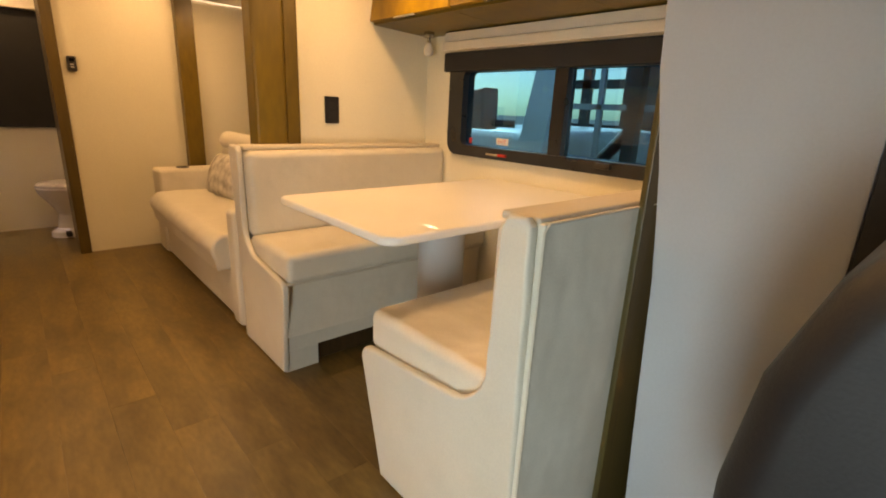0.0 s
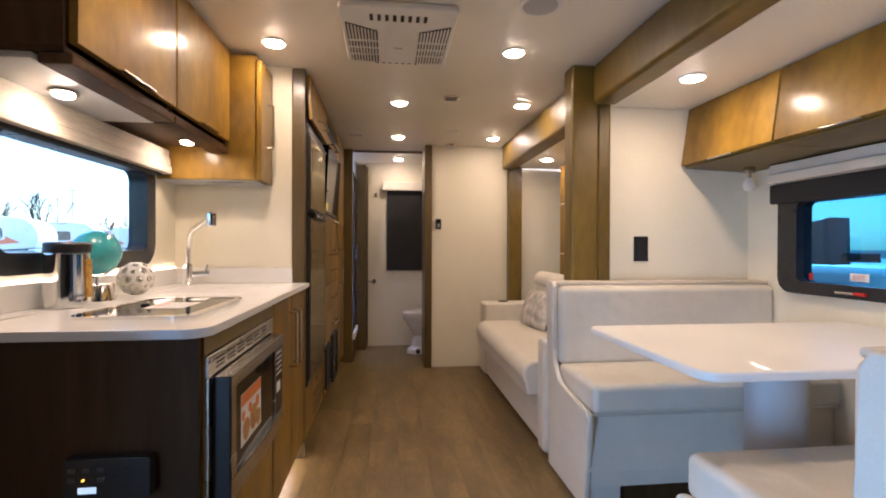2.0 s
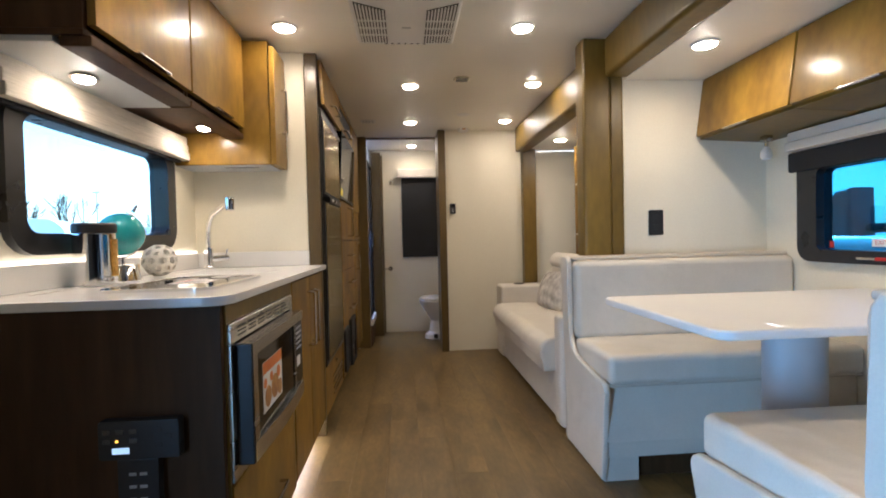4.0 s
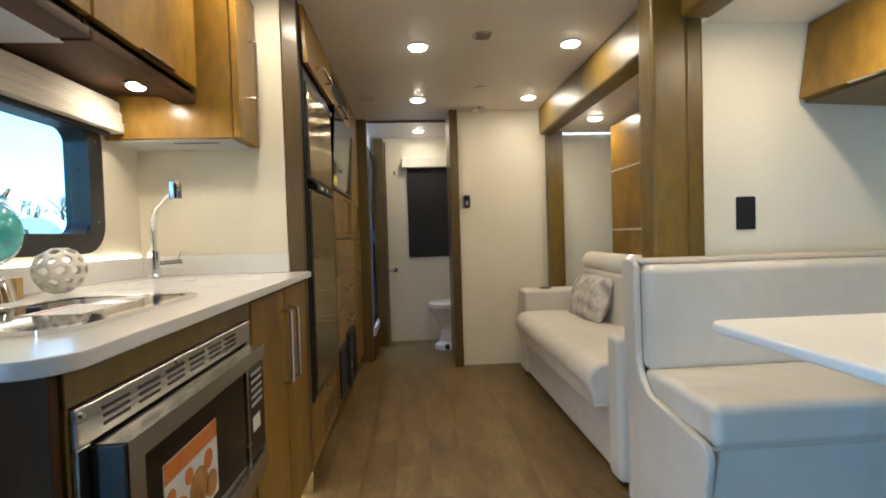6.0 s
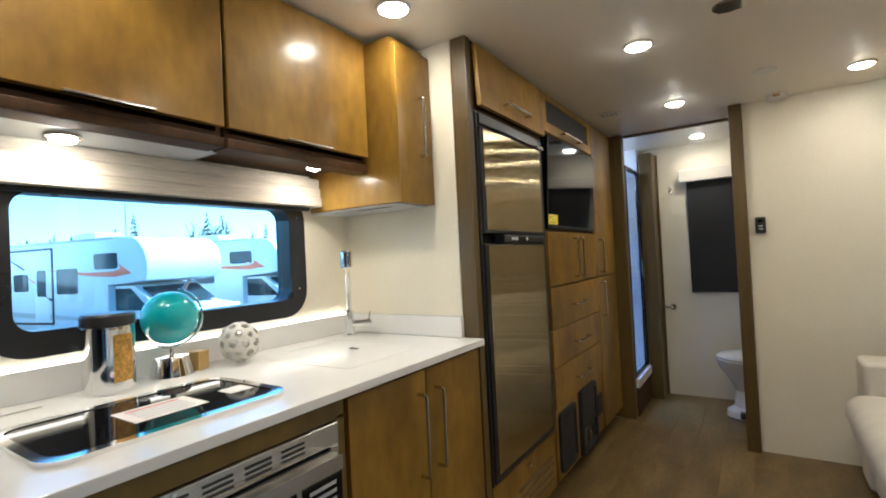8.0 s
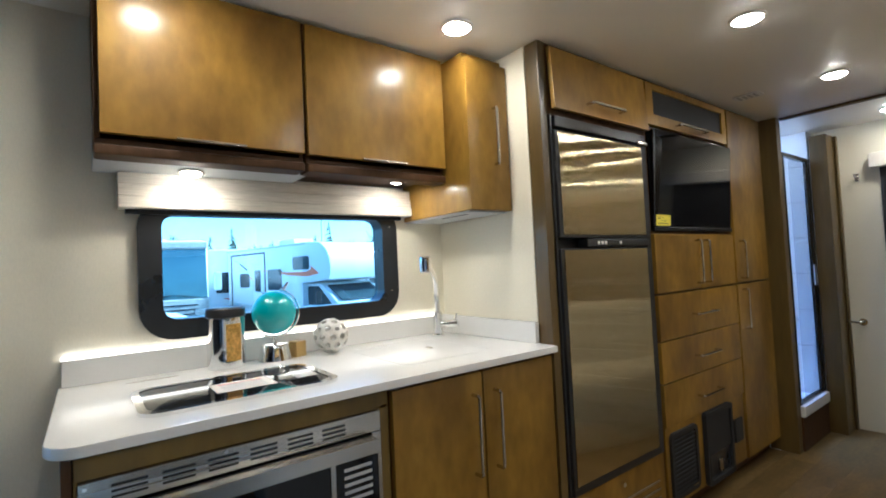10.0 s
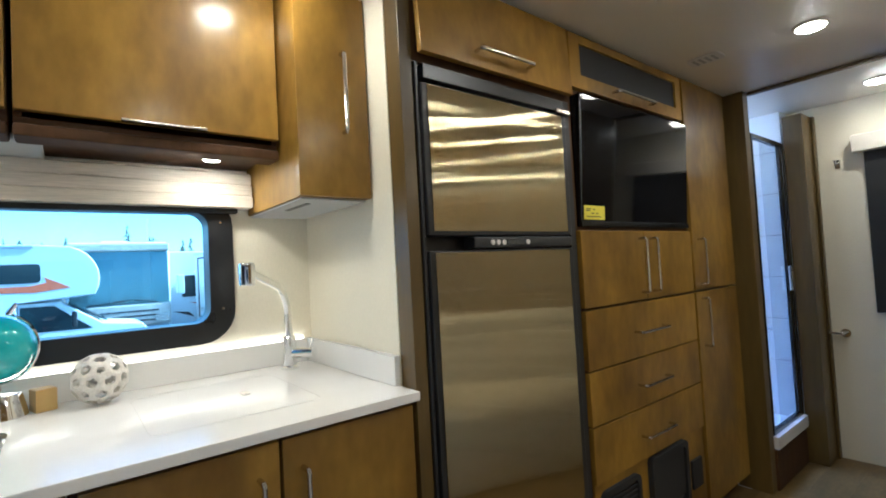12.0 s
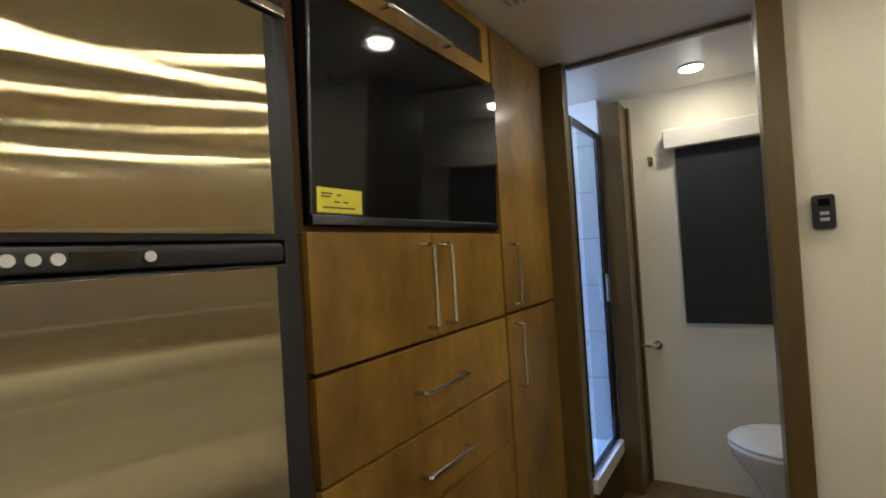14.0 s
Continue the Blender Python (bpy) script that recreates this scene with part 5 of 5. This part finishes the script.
first = motorhome(-13.1, 2.8, "white cab-over motorhome with an orange swoosh, parked")
for px, py, turn in ((-15.4, 7.8, -78), (-15.8, 11.9, -75), (-15.5, 16.2, -80), (-16.5, 20.6, -72), (-17.0, 25.5, -76), (-18.0, 31.0, -75), (-13.6, -7.0, 0), (-27.0, 12.0, -80), (-30.0, 20.0, -80)):
    copy_thing(first, pose(px, py, G, 0, 0, turn))

coach = thing("coach", -18.0, 3.4, G, "large motorhome with a wide dark windscreen, facing the lot", "motorhome", "parked motorhomes")
part("body", B(-25.0, -16.0, 2.15, 4.70, G + 0.4, G + 3.35, 0.14, 3), GELCOAT, coach)
part("windscreen", slab([(-15.93, G + 1.50), (-15.90, G + 1.50), (-15.99, G + 3.06), (-16.02, G + 3.06)], "y", 2.22, 4.63), SKY_GLASS, coach, "wide windscreen with the sky's reflection toned into its colour")
part("cap", B(-16.05, -15.85, 2.18, 4.67, G + 3.06, G + 3.30, 0.06, 3), surface("tan_coach_paint", (0.42, 0.38, 0.33), (0.48, 0.44, 0.39), 0.3), coach)
part("nose", B(-16.05, -15.86, 2.18, 4.67, G + 0.86, G + 1.49, 0.05, 3), surface("beige_coach_paint", (0.44, 0.40, 0.35), (0.52, 0.48, 0.42), 0.3), coach, "beige painted nose")
for zz in (0.98, 1.12, 1.26):
    part("grille_line", B(-15.862, -15.852, 2.5, 4.35, G + zz, G + zz + 0.05, 0.004), DARK_METAL, coach)
part("wiper", C((-15.88, 2.6, G + 1.53), (-15.885, 3.6, G + 1.62), 0.02, n=8), BLACK, coach)
part("wiper", C((-15.88, 4.3, G + 1.53), (-15.885, 3.7, G + 1.62), 0.02, n=8), BLACK, coach)
part("lower_band", slab(rounded(2.22, 4.63, G + 0.5, G + 0.85, 0.08), "x", -16.01, -15.95), GREY_PAINT, coach)
for yy in (2.42, 4.43):
    part("headlight", slab(rounded(yy - 0.18, yy + 0.18, G + 0.95, G + 1.15, 0.06), "x", -15.90, -15.845), CHROME, coach)
part("roof_unit", B(-20, -19, 3.1, 3.9, G + 3.34, G + 3.6, 0.05), WHITE_PLASTIC, coach)
part("mirror", B(-16.0, -15.8, 4.85, 5.05, G + 1.7, G + 2.3, 0.04), GELCOAT, coach)

tr = thing("travel_trailer", -20.2, 8.0, G, "white travel trailer with a slide-out and black stripes", "trailer", "parked motorhomes")
part("body", slab([(5.0, G + 0.5), (5.0, G + 3.2), (11.6, G + 3.2), (12.2, G + 2.4), (12.0, G + 0.5)], "x", -21.4, -19.0, 0.06), GELCOAT, tr)
part("slide_out", B(-19.0, -18.6, 7.4, 9.6, G + 0.8, G + 2.9, 0.03), GELCOAT, tr)
part("slide_seal", ring(rounded(7.33, 9.67, G + 0.73, G + 2.97, 0.04), rounded(7.42, 9.58, G + 0.82, G + 2.88, 0.03), "x", -18.995, -18.95), BLACK, tr)
for y0, y1, z0, z1, xx in ((5.5, 6.3, 1.5, 2.3, -18.99), (8.0, 8.35, 1.2, 2.2, -18.59), (8.6, 8.95, 1.2, 2.2, -18.59), (10.2, 11.0, 1.5, 2.2, -18.99)):
    part("window", slab(rounded(y0, y1, G + z0, G + z1, 0.06), "x", xx, xx + 0.02), COACH_GLASS, tr)
for k in range(4):
    part("graphic", slab([(5.2 + 0.55 * k, G + 1.0 + 0.3 * k), (5.9 + 0.55 * k, G + 0.75 + 0.3 * k), (5.7 + 0.55 * k, G + 0.95 + 0.3 * k)], "x", -18.999, -18.985), RED if k == 1 else BLACK, tr)
wheel(tr, -19.2, 8.2, 1)
wheel(tr, -19.2, 9.1, 1)

# the coach that stands beside the dinette window
nb = thing("coach", 4.4, 0.0, G, "motorhome parked close beside, dark in the shade", "motorhome", "parked motorhomes")
part("body", B(3.30, 5.7, -7.0, 1.35, G + 0.4, G + 3.2, 0.08), GREY_PAINT, nb)
part("cab_side", boxes((3.34, 3.42, 1.36, 2.75, G + 0.4, G + 1.75), (3.34, 3.42, 1.36, 2.75, G + 2.55, G + 2.75), (3.34, 3.42, 1.36, 1.48, G + 1.75, G + 2.55), (3.34, 3.42, 1.98, 2.06, G + 1.75, G + 2.55)), BLACK, nb)
part("cab_roof", B(3.34, 5.6, 1.36, 2.6, G + 2.76, G + 2.95, 0.04), GREY_PAINT, nb)
part("pillar", slab([(2.70, G + 1.70), (2.95, G + 1.70), (2.72, G + 2.80), (2.55, G + 2.80)], "x", 3.33, 3.43), GELCOAT, nb)
part("hood", B(3.45, 5.5, 2.76, 3.9, G + 0.6, G + 1.92, 0.12, 3), GELCOAT, nb)
part("mirror", slab([(3.30, G + 1.90), (3.31, G + 2.06), (3.19, G + 2.20), (3.09, G + 2.21), (3.08, G + 1.90)], "x", 3.05, 3.25, 0.03, 3), surface("weathered_mirror_shell", (0.06, 0.07, 0.08), (0.10, 0.11, 0.12), 0.5, scale=3), nb)
part("mirror_arm", C((3.30, 2.95, G + 1.95), (3.15, 3.15, G + 1.95), 0.03), BLACK, nb)
part("seat_back", B(4.0, 4.5, 1.5, 1.75, G + 1.2, G + 2.2, 0.08), GREY_PAINT, nb)
# Black boards added to block the sky behind the cab; gaps stay as bright patches.
boards("far_side", BLACK, nb, (5.5, 5.56, 1.36, 2.7, G + 0.4, G + 1.95), (5.5, 5.56, 1.36, 2.7, G + 2.45, G + 2.75), (5.5, 5.56, 1.36, 1.9, G + 1.95, G + 2.45), (5.5, 5.56, 2.3, 2.7, G + 1.95, G + 2.45),
       (5.5, 5.56, 2.7, 3.3, G + 0.4, G + 2.75), (5.5, 5.56, 3.3, 4.3, G + 0.4, G + 1.95), (5.5, 5.56, 3.72, 3.84, G + 1.95, G + 2.75), (5.5, 5.56, 3.3, 4.3, G + 2.35, G + 2.45))
boards("window_bar", GREY_PAINT, nb, (3.44, 3.47, 1.48, 2.7, G + 2.08, G + 2.12), (3.44, 3.47, 2.30, 2.34, G + 1.75, G + 2.55))
part("steering_column", C((4.0, 2.75, G + 1.5), (4.0, 2.35, G + 1.95), 0.05), BLACK, nb)


def conifer(bm, x, y, h, rng):
    """Ragged tiers of short boughs."""
    z = h * 0.12
    while z < h:
        rad = (1 - z / h) ** 0.8 * h * 0.19 + 0.1
        for k in range(7):
            a = rng.random() * 6.283
            r_ = rad * rng.uniform(0.6, 1.15)
            lift = rng.uniform(-0.3, 0.3)
            p0 = Vector((x, y, G + z + 0.25 + lift))
            p1 = Vector((x + r_ * math.cos(a), y + r_ * math.sin(a), G + z + lift - 0.25 * r_))
            s = Vector((-math.sin(a), math.cos(a), 0)) * 0.28 * r_
            vs = [bm.verts.new(c) for c in (p0, (p0 + p1) / 2 + s, p1, (p0 + p1) / 2 - s, (p0 + p1) / 2 + Vector((0, 0, 0.3)))]
            bm.faces.new((vs[0], vs[1], vs[4]))
            bm.faces.new((vs[1], vs[2], vs[4]))
            bm.faces.new((vs[2], vs[3], vs[4]))
            bm.faces.new((vs[3], vs[0], vs[4]))
        z += 0.045 * h + 0.15
    return bm


rng = random.Random(4)
wood = bmesh.new()
for k in range(230):
    conifer(wood, -95 - rng.random() * 30, -70 + k * 1.15 + rng.uniform(-1, 1), rng.uniform(7.5, 11) * (1.35 if rng.random() < 0.12 else 1), rng)
tagged(lone("far_woods", wood, LEAF, "dark ragged line of conifers beyond the lot", "trees"), kind="stuff")


def bare_tree(x, y, h, seed):
    rg = random.Random(seed)
    t = thing("tree", x, y, G, "leafless spreading tree at the edge of the lot", "tree", "bare trees")
    trunk, twigs = bmesh.new(), bmesh.new()

    def grow(p, d, length, r, depth):
        e = p + d * length
        cyl(trunk if depth < 2 else twigs, p, e, r, r * 0.65, 6 if depth < 2 else 4)
        if depth < 4:
            for _ in range(3 if depth else 5):
                nd = (d + Vector((rg.uniform(-1, 1), rg.uniform(-1, 1), rg.uniform(-0.2, 0.7))) * 0.75).normalized()
                grow(e, nd, length * rg.uniform(0.6, 0.8), r * 0.6, depth + 1)

    grow(Vector((x, y, G)), Vector((0, 0, 1)), h * 0.28, h * 0.02, 0)
    part("trunk", trunk, BARK, t)
    part("twigs", twigs, BARK, t)


bare_tree(-30.0, 40.0, 8.0, 3)
bare_tree(-34.0, 52.0, 9.0, 8)
bare_tree(-42.0, 26.0, 8.0, 5)
for lx, ly in ((-48.0, 22.0), (-40.0, 66.0)):
    pole = thing("street_lamp", lx, ly, G, "tall lot lamp on a steel pole", "lamp post")
    part("pole", C((lx, ly, G), (lx, ly, G + 9), 0.09, 0.06, 10), GREY_PAINT, pole)
    part("head", B(lx - 0.5, lx + 0.5, ly - 0.15, ly + 0.15, G + 8.95, G + 9.1, 0.03), GREY_PAINT, pole)

# ---- floor planks ----
fl = bpy.data.objects["floor"]
rg = random.Random(11)
W, L = 0.152, 1.22
shapes = {}


def plank_mesh(length):
    key = round(length, 2)
    if key not in shapes:
        bm = B(-W / 2 + 0.0002, W / 2 - 0.0002, -key / 2 + 0.0002, key / 2 - 0.0002, -0.0038, 0.0, 0)
        me = bpy.data.meshes.new("plank")
        top_edges = [e for e in bm.edges if all(v.co.z > -0.001 for v in e.verts)]
        bmesh.ops.bevel(bm, geom=top_edges, offset=0.0004, segments=1, affect="EDGES")
        bm.to_mesh(me)
        bm.free()
        me.materials.append(PLANK)
        shapes[key] = me
    return shapes[key]


row = 0
px = XB + W / 2
while px - W / 2 < XS + 0.02:
    y0 = YC
    y1 = YC + L * (0.25 + 0.25 * ((row * 7) % 4) * 0.9)
    while y0 < YR:
        y1 = min(y1, YR)
        ob = new("plank", plank_mesh(y1 - y0))
        ob.parent = fl
        ob.location = (px, (y0 + y1) / 2, 0)
        y0, y1 = y1, y1 + L
    px += W
    row += 1
